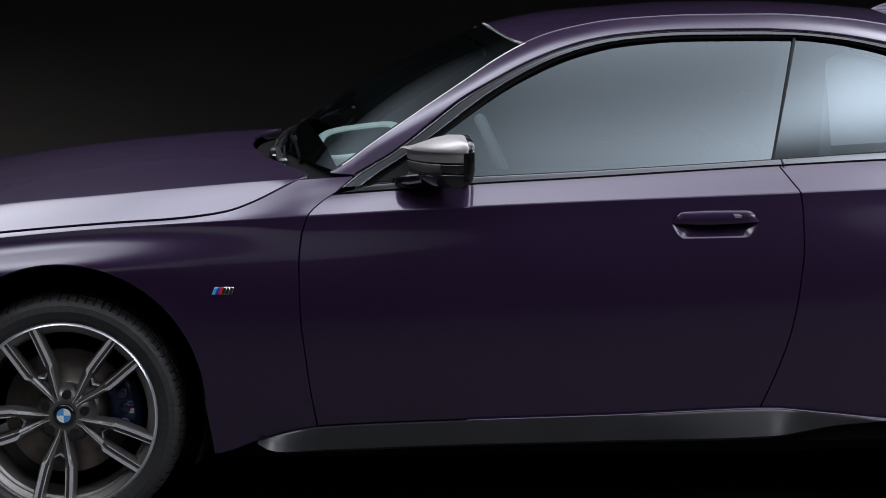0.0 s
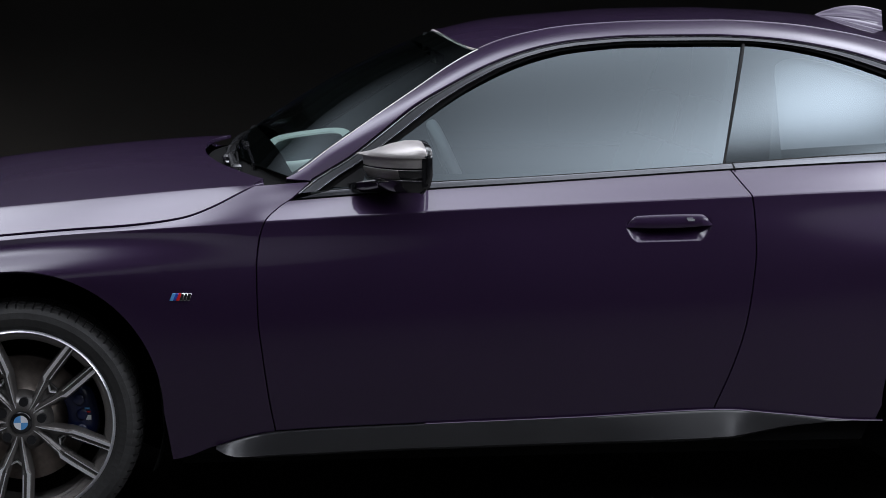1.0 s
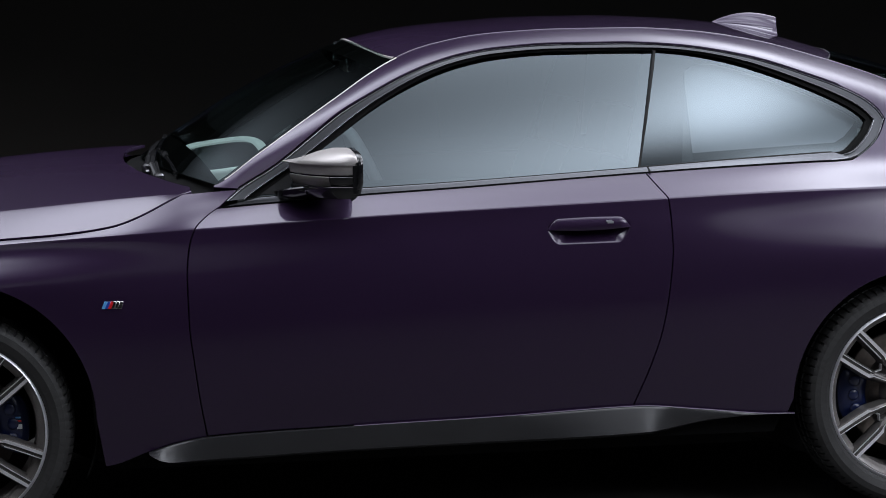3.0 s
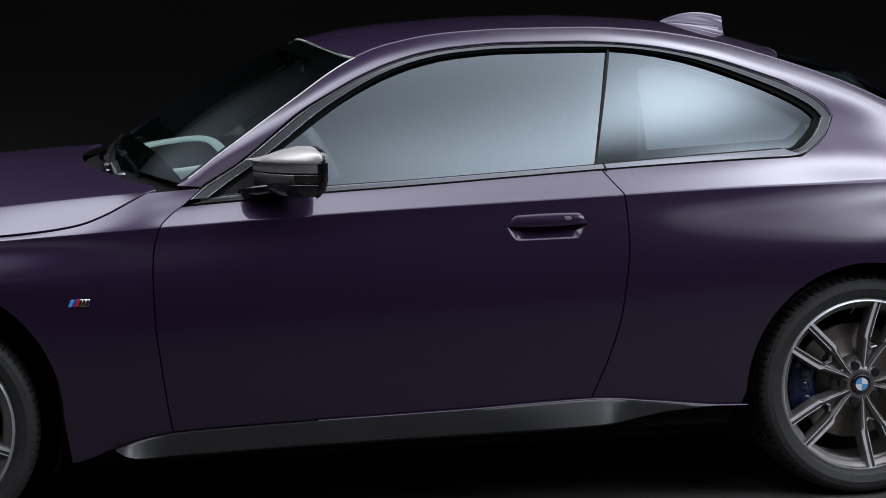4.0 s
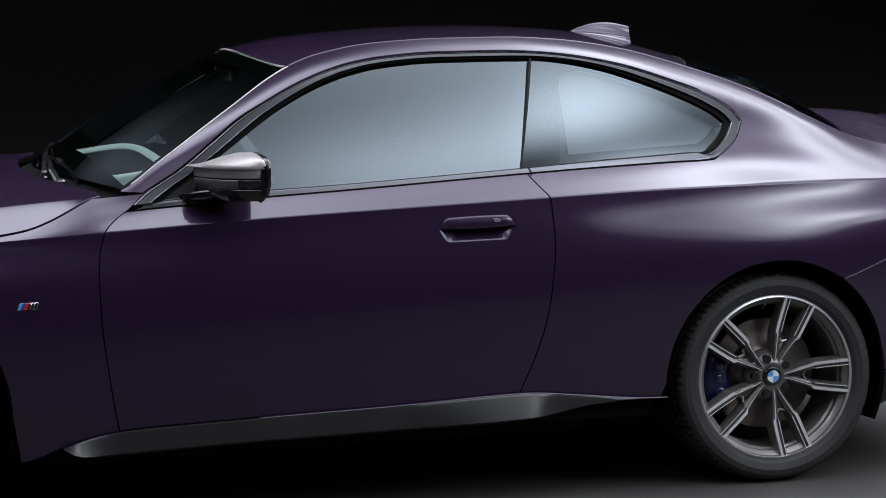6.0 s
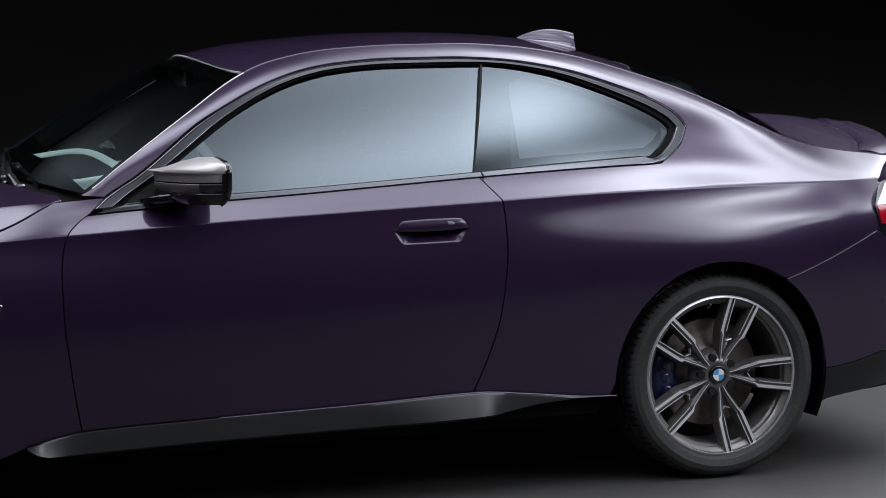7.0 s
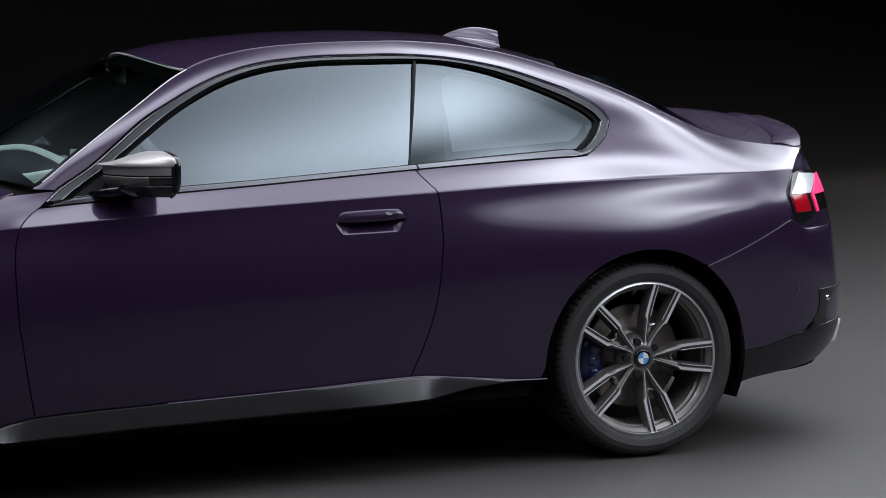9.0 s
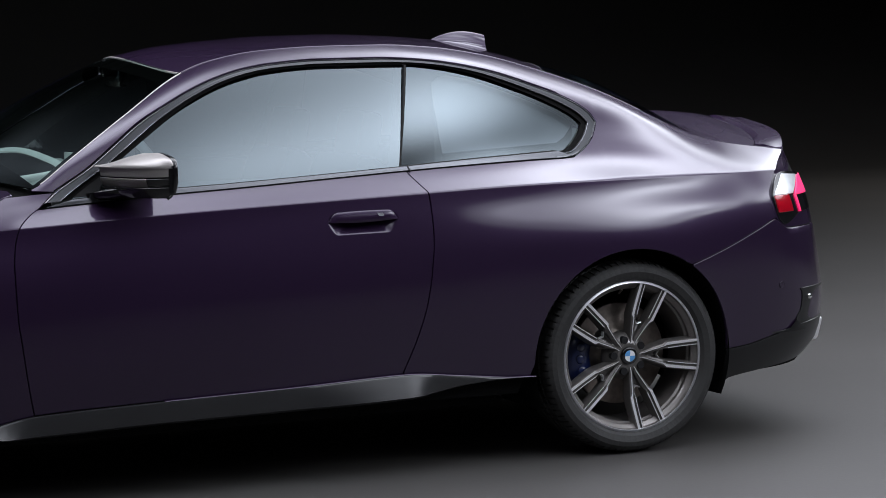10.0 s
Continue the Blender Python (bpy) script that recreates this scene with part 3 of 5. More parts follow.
bm = bmesh.new()
pts = []
for s in even(46):
    row = []
    half = []
    for f in [0, .025, .05, .075, .1, .13, .16, .2, .24, .28, .33, .4, .46, .5, .55, .6, .7, .8, .88, .94, .98, .994, 1.0, 1.02, 1.06, 1.12, 1.25, 1.4, 1.6, 1.8, 2.0]:
        x = 0.1
        for _ in range(8):
            al, ae = min(hood_line_a(x), edge_a(x) - 0.012), edge_a(x) - 0.006
            a = al * f if f <= 1 else lerp(al, ae, f - 1)
            rear = hood_rear(a) if a < 0.72 else min(hood_rear(a), 0.668)
            x = lerp(hood_front(a), rear, s)
        half.append((x, a, bonnet(x, a)))
    row = [(x, -a, z) for x, a, z in half[::-1]] + [(x, a, z) for x, a, z in half[1:]]
    pts.append(row)
grid(bm, pts)
hood = part("bonnet", outward(bm), PAINT, car, "dark purple bonnet with a raised side crease", solid=0.01)

# boot lid and its lip spoiler
deck_a = curve([(3.04, 0.496), (3.15, 0.506), (3.24, 0.524), (3.33, 0.55), (3.42, 0.571), (3.52, 0.580)])
deck_z = curve([(3.04, 1.122), (3.11, 1.089), (3.2, 1.055), (3.24, 1.042), (3.33, 1.022), (3.42, 1.010), (3.52, 0.997)])
deck_mid = curve([(3.10, 1.142), (3.2, 1.140), (3.3, 1.135), (3.45, 1.120), (3.55, 1.100), (3.63, 1.078), (3.75, 1.05)])
deck_front = lambda g: lerp(3.23, 3.158, g ** 2)
deck_rear = lambda g: lerp(3.642, 3.508, g ** 2.6)


def deck(x, f):
    g = abs(f)
    ae, ze = deck_a(min(x, 3.52)) - 0.004, deck_z(min(x, 3.52)) - 0.002
    zm = max(deck_mid(x), ze)
    return (x, ae * f, ze + (zm - ze) * (1 - g ** 1.14))


bm = bmesh.new()
grid(bm, [[deck(lerp(deck_front(abs(f)), deck_rear(abs(f)), s), f) for f in even(40, -1, 1)] for s in even(20)])
back = []
for t in even(6):
    row = []
    for f in even(40, -1, 1):
        x, y, z = deck(deck_rear(abs(f)), f)
        row.append((x + 0.02 * t, y, lerp(z, 0.955, t)))
    back.append(row)
grid(bm, back)
lid = part("boot_lid", outward(weld(bm), (3.2, 0, 0.6)), PAINT, car, "purple boot lid with a lip spoiler", solid=0.01)
bm = bmesh.new()
pts = []
for f in even(48, -1, 1):
    g = abs(f)
    x, y, z0 = deck(deck_rear(g), f)
    h = 0.015 * (1 - g ** 8) + 0.004
    y *= 0.955
    z1 = deck(x - 0.11, f)[2]
    zm_ = deck(x - 0.06, f)[2]
    pts.append([(x - 0.11, y, z1 - 0.002), (x - 0.10, y, z1 + 0.006), (x - 0.06, y, zm_ + 0.010 + h * 0.3), (x - 0.012, y, z0 + 0.003 + h), (x + 0.012, y, z0 + 0.004 + h), (x + 0.016, y, z0 + h * 0.8), (x + 0.012, y, z0 - 0.01)])
rows = grid(bm, pts)
bm.faces.new(rows[0])
bm.faces.new(rows[-1][::-1])
part("lip_spoiler", outward(bm, (3.4, 0, 0.9)), PAINT, lid, "purple lip spoiler on the lid's rear edge")

# windscreen and rear window
def screen(bm, x0, x1, low, high, n=24, dz=-0.004, bow=1.8):
    pts = []
    for s in even(n):
        xe = lerp(x0, x1, s)
        ae, ze = edge_a(xe) - 0.012, edge_z(xe) + dz
        xm, zm = lerp(low[0], high[0], s), lerp(low[1], high[1], s) + 0.03 * math.sin(math.pi * s)
        pts.append([(lerp(xm, xe, abs(f) ** bow), ae * f, lerp(zm, ze, abs(f) ** bow)) for f in even(30, -1, 1)])
    grid(bm, pts)


bm = bmesh.new()
screen(bm, 0.742, 1.276, (0.545, 1.035), (1.185, 1.386))
windscreen = part("windscreen", outward(bm), WS_GLASS, car, "dark tinted windscreen glass")
windscreen.visible_shadow = False
# black printed border inside the windscreen, wide along the top and the foot
def screen_point(s, f, drop):
    xe = lerp(0.742, 1.276, s)
    ae, ze = edge_a(xe) - 0.012, edge_z(xe) - 0.004
    xm, zm = lerp(0.545, 1.185, s), lerp(1.035, 1.386, s) + 0.03 * math.sin(math.pi * s)
    w = abs(f) ** 1.8
    return (lerp(xm, xe, w) + drop * 0.5, ae * f, lerp(zm, ze, w) - drop)


bm = bmesh.new()
for sgn in (-1, 1):
    grid(bm, [[screen_point(s, sgn * f, 0.003) for f in (0.962, 0.98, 1.0)] for s in even(24)])
grid(bm, [[screen_point(s, f, 0.004) for f in even(30, -0.99, 0.99)] for s in even(3, 0.90, 0.995)])
grid(bm, [[screen_point(s * (0.02 + 0.13 * (1 - abs(f) ** 3)), f, 0.004) for f in even(36, -0.99, 0.99)] for s in even(4)])
part("glass_border", bm, FRIT, windscreen, "black printed border of the windscreen")
# seal between the windscreen and the roof's front edge
bm = bmesh.new()
rows = []
for f in even(40, -0.985, 0.985):
    g = abs(f)
    x = front_head(g)
    a, zr = edge_a(x + 0.003) - 0.006, lerp(1.388, edge_z(x), g ** 1.8)
    rows.append([(x + d, a * f, zr + h) for d, h in ((-0.007, -0.005), (-0.0065, -0.001), (-0.004, 0.0008), (-0.001, 0.001), (0.001, 0.0), (0.003, -0.004))])
grid(bm, rows)
part("header_seal", outward(bm), SILVER, roof, "thin bright strip along the roof's front edge")
bm = bmesh.new()
rows = []
for f in even(40, -0.93, 0.93):
    g = abs(f)
    x = rear_head(g) - 0.003
    ze = edge_z(x) - 0.004
    zr = ze + (roof_mid(x) - ze) * (1 - g ** 1.65)
    rows.append([(x + d, (edge_a(x) - 0.006) * f, zr + h) for d, h in ((0.0, -0.003), (0.0005, 0.0004), (0.0015, 0.0010), (0.0025, 0.0008), (0.003, -0.0002), (0.0032, -0.004))])
grid(bm, rows)
part("header_seal", outward(bm, (1.9, 0, 1.0)), BEAD, roof, "thin bright strip along the roof's rear edge")
# pale finisher between the windscreen and the front pillar
bm = bmesh.new()
grid(bm, [[(x, -(edge_a(x) - 0.006 + 0.0038 * math.cos(b)), edge_z(x) - 0.003 + 0.004 * math.sin(b)) for b in even(6, 0, math.pi)] for x in even(50, 0.765, 1.283)])
part("pillar_moulding", outward(bm), SILVER, windscreen, "pale grey finisher beside the windscreen")
# paint bead along each roof side, added to catch a highlight; black joint inboard
for sgn in (-1, 1):
    for name, mat, off, wide, high in (("roof_moulding", PAINT, 0.0045, 0.0035, 0.0035), ("roof_joint", RUBBER, 0.0105, 0.003, 0.0005)):
        bm = bmesh.new()
        grid(bm, [[(x, sgn * (edge_a(x) - off + wide * math.cos(b)), edge_z(x) - 0.003 + (high + 0.002) * math.sin(b)) for b in even(6, 0, math.pi)] for x in even(90, 1.285, 2.98)])
        part(name, outward(bm), mat, roof)
bm = bmesh.new()
screen(bm, 2.612, 3.14, (2.725, 1.331), (3.22, 1.130), dz=-0.006)
rear_window = part("rear_window", outward(bm), WS_GLASS, car)
rear_window.visible_shadow = False

# ------------------------------------------------------------------ side windows with their trim
def pane(x, z):
    """The curved glass: steep at the sill, leaning in at the top."""
    h = z - 1.0
    return (x, -(0.789 - 0.44 * h - 0.20 * h * h + house_in(x)), z)


def quarter_pane(x, z):
    """The fixed rear glass, more bowed than the door's."""
    h = z - 1.0
    return (x, -(0.776 - 0.34 * h - 0.36 * h * h + house_in(x)), z)


b_line = lambda z: lerp(1.947, 2.031, (z - 1.005) / 0.325)
bm = bmesh.new()
pts = [[pane(x, lerp(glass_low(x) - 0.004, glass_top(x) + 0.004, t)) for t in even(14)] for x in [lerp(0.856, 1.90, k / 44) for k in range(45)]]
for s in even(4)[1:]:
    col = []
    for t in even(14):
        x = 1.95
        for _ in range(5):
            z = lerp(glass_low(x) - 0.004, glass_top(x) + 0.004, t)
            x = lerp(1.90, b_line(z) - 0.004, s)
        col.append(pane(x, z))
    pts.append(col)
grid(bm, pts)
door_glass = part("door_window", outward(bm), GLASS, door, "tinted door window with a soft grey sheen")
door_glass.visible_shadow = False
bm = bmesh.new()
pts = []
for s in even(4):
    col = []
    for t in even(14):
        x = 2.0
        for _ in range(5):
            z = lerp(glass_low(x) - 0.004, glass_top(x) + 0.004, t)
            x = lerp(b_line(z) + 0.004, 2.10, s)
        col.append(quarter_pane(x, z))
    pts.append(col)
pts += [[quarter_pane(x, lerp(glass_low(x) - 0.004, glass_top(x) + 0.004, t)) for t in even(14)] for x in [lerp(2.10, 2.662, k / 26) for k in range(1, 27)]]
grid(bm, pts)
quarter_glass = part("quarter_window", outward(bm), QUARTER_GLASS, frame_side, "fixed rear quarter window glass")
quarter_glass.visible_shadow = False
# black printed border behind the quarter glass: wide in front, narrow over the top and at the tail
bm = bmesh.new()
clear_front = lambda z: 2.081 + 0.155 * (z - 1.03) + 0.022 * max(0.0, (z - 1.272) / 0.018) ** 2
frit = []
for z in even(24, 1.006, 1.330):
    frit.append([(b_line(z) + 0.004, z), (min(clear_front(z), 2.20), z)])
inset = lambda p: (p[0], p[1] + 0.0045, p[2])
grid(bm, [[inset(quarter_pane(lerp(p[0], q[0], t), p[1])) for t in even(5)] for p, q in frit if p[1] < 1.312])
grid(bm, [[inset(quarter_pane(x, lerp(glass_top(x) - 0.022 - 0.02 * smoothstep(2.2, 2.12, x), glass_top(x) + 0.002, t))) for t in even(3)] for x in even(26, 2.036, 2.655)])
part("glass_border", outward(bm), UNDER, frame_side, "black printed glass border")


def outline(low, top, x0, x1, n=60):
    """Round the window: along the sill from the front, then back over the arch."""
    ease = [0.5 - 0.5 * math.cos(math.pi * k / n) for k in range(n + 1)]
    return [(lerp(x0, x1, e), low(lerp(x0, x1, e))) for e in ease] + [(lerp(x1, x0, e), top(lerp(x1, x0, e))) for e in ease[1:]]


outer = outline(dlo_low, dlo_top, 0.757, TIP)
inner = outline(glass_low, glass_top, 0.853, 2.664)


TURN = [k for k, p in enumerate(outer) if p[0] > 2.585][0]


def band(bm, f0, f1, prof, start=0, stop=None):
    """A strip between the two outlines; prof: (fraction across, height)."""
    pts = []
    for (xo, zo), (xi, zi) in list(zip(outer, inner))[start:stop]:
        pts.append([side(lerp(xo, xi, lerp(f0, f1, t)), lerp(zo, zi, lerp(f0, f1, t)), h) for t, h in prof])
    grid(bm, pts)


bm = bmesh.new()
band(bm, 0.10, 0.60, [(0, -0.006), (0.03, 0.002), (0.10, 0.0055), (0.16, 0.003), (0.5, 0.0035), (0.84, 0.003), (0.90, 0.0065), (0.96, 0.0065), (1, -0.008)], start=TURN)
arch_trim = part("window_trim", outward(bm), TRIM, frame_side, "satin grey trim round the side windows")
bm = bmesh.new()
band(bm, 0.60, 0.98, [(0, -0.005), (0.3, -0.002), (0.93, -0.002), (1, -0.012)], start=TURN)
# paler strips put in as highlights on both edges of the trim
for f0, f1, h in ((0.09, 0.135, 0.004), (0.575, 0.625, 0.006)):
    bead_mesh = bmesh.new()
    band(bead_mesh, f0, f1, [(0, -0.004), (0.15, h), (0.5, h + 0.0012), (0.85, h), (1, -0.004)], start=TURN)
    part("trim_bead", outward(bead_mesh), BEAD, frame_side, "thin paler strip standing for the trim's edge highlight")
arch_seal = part("window_seal", outward(bm), UNDER, frame_side)
bm = bmesh.new()
band(bm, 0.01, 1.0, [(0, -0.006), (0.05, 0.003), (0.10, 0.0042), (0.5, 0.0058), (0.92, 0.0074), (0.97, 0.007), (1, -0.010)], stop=TURN + 1)
belt_trim = part("belt_trim", outward(bm), TRIM_LIT, frame_side, "satin metal strip under the side windows, coloured paler for its reflection")
bm = bmesh.new()
band(bm, 0.97, 1.12, [(0, -0.001), (0.5, -0.001), (0.95, -0.001), (1, -0.012)], stop=TURN + 1)
belt_seal = part("belt_seal", outward(bm), RUBBER, frame_side)
# joint in the strip where the door ends
bm = bmesh.new()
grid(bm, [[side(1.9775 - 0.45 * (z - 0.99) + d, z, h) for d, h in ((-0.0022, 0.0), (-0.002, 0.0085), (0.002, 0.0085), (0.0022, 0.0))] for z in even(4, 0.9925, 1.0085)])
part("belt_joint", outward(bm), RUBBER, frame_side)
bm = bmesh.new()
pts = []
for z in even(12, 0.998, 1.338):
    x = b_line(z)
    pts.append([side(x + d, z, h) for d, h in ((-0.0050, -0.012), (-0.0040, 0.0), (0.0, 0.001), (0.0036, 0.0), (0.0048, -0.012))])
grid(bm, pts)
b_strip = part("pillar_strip", outward(bm), RUBBER, frame_side)

# ------------------------------------------------------------------ sill
bm = bmesh.new()
sill_low = curve([(0.53, 0.260), (0.552, 0.243), (0.585, 0.231), (0.63, 0.228), (1.06, 0.238), (1.5, 0.244), (1.955, 0.256), (2.14, 0.285), (2.30, 0.294), (2.372, 0.294)])
pts = []
for u in [lerp(0.531, 2.372, k / 70) for k in range(71)]:
    z1, z0 = sill_z(u) - 0.002, min(sill_low(u), sill_z(u) - 0.003)
    base = -side(u, z1)[1]
    k = (1 - smoothstep(0.53, 0.72, u)) + 0.75 * smoothstep(1.45, 1.85, u) * (1 - smoothstep(1.93, 2.02, u))
    prof = [(0.0, -0.01), (0.0, 0.0105), (0.02, 0.0125), (0.10, 0.0135 + 0.002 * k), (0.5, 0.015 + 0.016 * k), (0.9, 0.012 + 0.034 * k), (1.0, 0.004 + 0.03 * k), (1.05, -0.06)]
    pts.append([(u, -(base + d), lerp(z1, z0, t)) for t, d in prof])
grid(bm, pts)
sill = part("side_sill", outward(bm), SILL, car, "satin black side skirt")
# bead added only along the stretch where the skirt's edge shows a highlight
bm = bmesh.new()
pts = []
for u in [lerp(1.10, 2.372, k / 60) for k in range(61)]:
    z1 = sill_z(u) + 0.0005
    base = -side(u, z1)[1]
    pts.append([(u, -(base + d), z1 + dz) for d, dz in ((-0.004, 0.0012), (0.006, 0.0010), (0.0100, 0.0004), (0.0118, -0.0008), (0.0124, -0.0020), (0.008, -0.004))])
grid(bm, pts)
sill_edge = part("sill_edge", outward(bm), PAINT, sill, "thin paint bead added for the highlight above the skirt")

# dark inner shell behind the gaps, floor pan and wheel housings
bm = bmesh.new()
shell_low = lambda u: max(front_arch(u) + 0.012, rear_arch(u) + 0.012, 0.235)
cols = []
for u in sorted(set(even(60, -0.6, 3.9) + [-0.392 + 0.784 * k / 40 for k in range(41)] + [2.37 + 0.736 * k / 40 for k in range(41)])):
    zt = min(edge_z(u) - 0.02, belt_z(u) if u > 0.7 else 9)
    cols.append([side(u, lerp(min(shell_low(u), zt - 0.02), zt, t), -0.028) for t in even(10)])
grid(bm, cols)
shell = part("inner_body", outward(bm), UNDER, car)
bm = bmesh.new()
box(bm, 1.36, 0, 0.22, 1.86, 1.5, 0.06, 0.01)
part("floor_pan", bm, UNDER, car)
for name, cx, cz, sx, sy, sz in (("rear_undertray", 3.27, 0.30, 0.36, 1.2, 0.06), ("front_undertray", -0.55, 0.24, 0.3, 1.3, 0.08), ("tunnel", 1.4, 0.305, 3.7, 0.9, 0.1)):
    bm = bmesh.new()
    box(bm, cx, 0, cz, sx, sy, sz, 0.01)
    part(name, bm, UNDER, car)
for x0, z0, r in ((0.0, 0.36, 0.392), (2.738, 0.335, 0.368)):
    bm = bmesh.new()
    rows = []
    for y, rr in ((-0.885, r + 0.001), (-0.872, r + 0.003), (-0.80, r + 0.012), (-0.55, r + 0.012), (-0.545, 0.05)):
        rows.append([(x0 + rr * math.cos(radians(a)), y, z0 + rr * math.sin(radians(a))) for a in even(40, -25, 205)])
    grid(bm, rows)
    liner = part("wheel_arch_liner", bm, UNDER, car)
    mirrored(liner)

# ------------------------------------------------------------------ rear bumper
skirt_z = curve([(3.0, 0.328), (3.119, 0.333), (3.19, 0.339), (3.30, 0.360), (3.397, 0.381), (3.43, 0.39), (3.6, 0.40), (4.6, 0.41)])
bm = bmesh.new()
cols = []
for u in sorted(set([2.956 + 0.15 * math.sin(math.pi / 2 * k / 14) for k in range(15)] + even(40, 3.12, tail_u[-1]))):
    zb, zt = max(rear_arch(u), skirt_z(u) + 0.0015), BUMP_LINE(u) - 0.0015
    zt = max(zt, zb + 0.001)
    cols.append([side(u, lerp(zb, max(zb, zt - 0.0035), t)) for t in even(16)] + [side(u, zt, -0.0035)])
grid(bm, cols)
bumper = part("rear_bumper", outward(bm, (3.0, 0, 0.6)), PAINT, car, solid=0.012)
bm = bmesh.new()
cols = []
skirt_low = curve([(3.108, 0.212), (3.13, 0.222), (3.30, 0.236), (3.524, 0.251), (3.643, 0.285), (3.75, 0.30), (4.6, 0.30)])
for u in even(44, 3.108, tail_u[-1]):
    zt, zb = skirt_z(u), skirt_low(u)
    cols.append([side(u, lerp(zb, zt, t), h) for t, h in ((0, -0.05), (0.02, -0.012), (0.3, -0.003), (0.7, 0.002), (0.97, 0.004), (1.0, -0.004))])
grid(bm, cols)
skirt = part("rear_skirt", outward(bm, (3.0, 0, 0.6)), SKIRT, bumper, "satin black lower bumper skirt", solid=0.01)
# black corner insert with its winglet, parking sensors
bm = bmesh.new()
insert_front = curve([(0.38, 3.425), (0.41, 3.412), (0.44, 3.432), (0.50, 3.440), (0.516, 3.431)])
cols = []
for s_ in even(14):
    cols.append([side(lerp(insert_front(z), 3.80, s_), z, 0.003 - 0.014 * smoothstep(0.0, 0.5, s_) * math.sin(math.pi * (z - 0.38) / 0.136)) for z in even(10, 0.382, 0.516)])
grid(bm, cols)
insert = part("corner_insert", outward(bm, (3.0, 0, 0.6)), SKIRT, bumper, "black corner insert of the bumper", solid=0.006)
bm = bmesh.new()
grid(bm, [[side(u, z, h) for u, h in ((3.30, 0.001), (3.36, 0.006), (3.405, 0.014), (3.47, 0.010))] for z in (0.366, 0.372)] + [[side(3.34, 0.373, 0.002), side(3.385, 0.380, 0.007), side(3.410, 0.405, 0.006), side(3.455, 0.372, 0.006)]])
winglet = part("winglet", outward(bm, (3.0, 0, 0.6)), SKIRT, bumper)


def sensor(u, z, r, off, mat, ring):
    c, p, q = Vector(side(u, z, off)), Vector(side(u + 0.01, z, off)), Vector(side(u, z + 0.01, off))
    n = (p - c).cross(q - c).normalized()
    rot = n.to_track_quat("Y", "Z").to_matrix().to_4x4()
    bm = bmesh.new()
    prof = [(r * 1.25, 0.0), (r * 1.2, 0.0015), (r, 0.0015), (r * 0.95, 0.0005), (0.0005, 0.0005)] if ring else [(r, 0.0), (r * 0.8, 0.006), (0.0005, 0.008)]
    lathe(bm, prof, 24)
    bmesh.ops.transform(bm, matrix=Matrix.Translation(c) @ rot, verts=bm.verts)
    return part("parking_sensor", outward(bm, (3.0, 0, 0.6)), mat, bumper)


sensors = [sensor(3.336, 0.538, 0.0105, 0.0005, PAINT, True), sensor(3.484, 0.482, 0.010, 0.002, CHROME, False)]
bm = bmesh.new()
secs = []
for x, k in ((3.50, 0.92), (3.60, 1.0), (3.626, 1.0), (3.630, 0.97), (3.628, 0.90), (3.56, 0.88), (3.555, 0.02)):
    secs.append([(x - 0.012 + 0.014 * b * (x > 3.55), -0.580 + 0.062 * k * a, 0.345 + 0.042 * k * b) for a, b in ((-1, -0.7), (-0.92, -0.92), (-0.7, -1), (0.7, -1), (0.92, -0.92), (1, -0.7), (0.94, 0.7), (0.86, 0.92), (0.6, 1), (-0.6, 1), (-0.86, 0.92), (-0.94, 0.7))])
grid(bm, secs, close=True)
exhaust = part("exhaust_tip", outward(bm, (3.57, -0.58, 0.345)), TIP_STEEL, bumper, "bright chrome exhaust tip", sharp=35)

# panel round the tail lamp
bm = bmesh.new()
cols = []
for s_ in even(30):
    cols.append([side(lerp(panel_end(z) + 0.002, tail_u[-1], s_), z, -0.002 - (0.010 * smoothstep(0.0, 0.04, s_) + 0.022 * smoothstep(0.0, 0.2, s_)) * smoothstep(0.80, 0.87, z)) for z in even(24, 0.738, 0.992)])
grid(bm, cols)
rear_panel = part("rear_panel", outward(bm, (3.0, 0, 0.8)), PAINT, car, solid=0.012)
# tail lamp
lamp_lo = curve([(3.350, 0.812), (3.353, 0.785), (3.362, 0.766), (3.388, 0.749), (3.42, 0.757), (3.493, 0.783), (3.62, 0.790), (3.95, 0.80)])
lamp_hi = curve([(3.350, 0.846), (3.353, 0.853), (3.461, 0.926), (3.568, 0.924), (3.628, 0.912), (3.95, 0.912)])
bm = bmesh.new()
grid(bm, [[side(u, lerp(lamp_lo(u), lamp_hi(u), t), 0.004) for t in even(10)] for u in [3.350, 3.352, 3.355, 3.362, 3.375, 3.388, 3.41, 3.435, 3.461, 3.49, 3.52, 3.568, 3.60, 3.628, 3.68, 3.74, 3.80, 3.88, 3.95]])
tail_lamp = part("tail_lamp", outward(bm, (3.0, 0, 0.8)), GLOSS_BLACK, car, "dark tail lamp with red lens and lit pink bar", solid=0.05)
bm = bmesh.new()
grid(bm, [[side(u, lerp(0.792 + 0.15 * max(0, 3.366 - u), 0.849, t), 0.009) for t in even(5)] for u in even(8, 3.359, 3.452)])
red_lens = part("lens", outward(bm, (3.0, 0, 0.8)), RED_LENS, tail_lamp, "red reflector lens", solid=0.006)
bm = bmesh.new()
grid(bm, [[side(lerp(3.357 + 0.104 * t, 3.489 + 0.107 * t, q), lerp(0.8525, 0.920 - 0.008 * q, t), 0.008) for t in even(8)] for q in even(8)])
clear_lens = part("lens", outward(bm, (3.0, 0, 0.8)), LENS_GREY, tail_lamp, "pale grey upper lamp cover", solid=0.006)
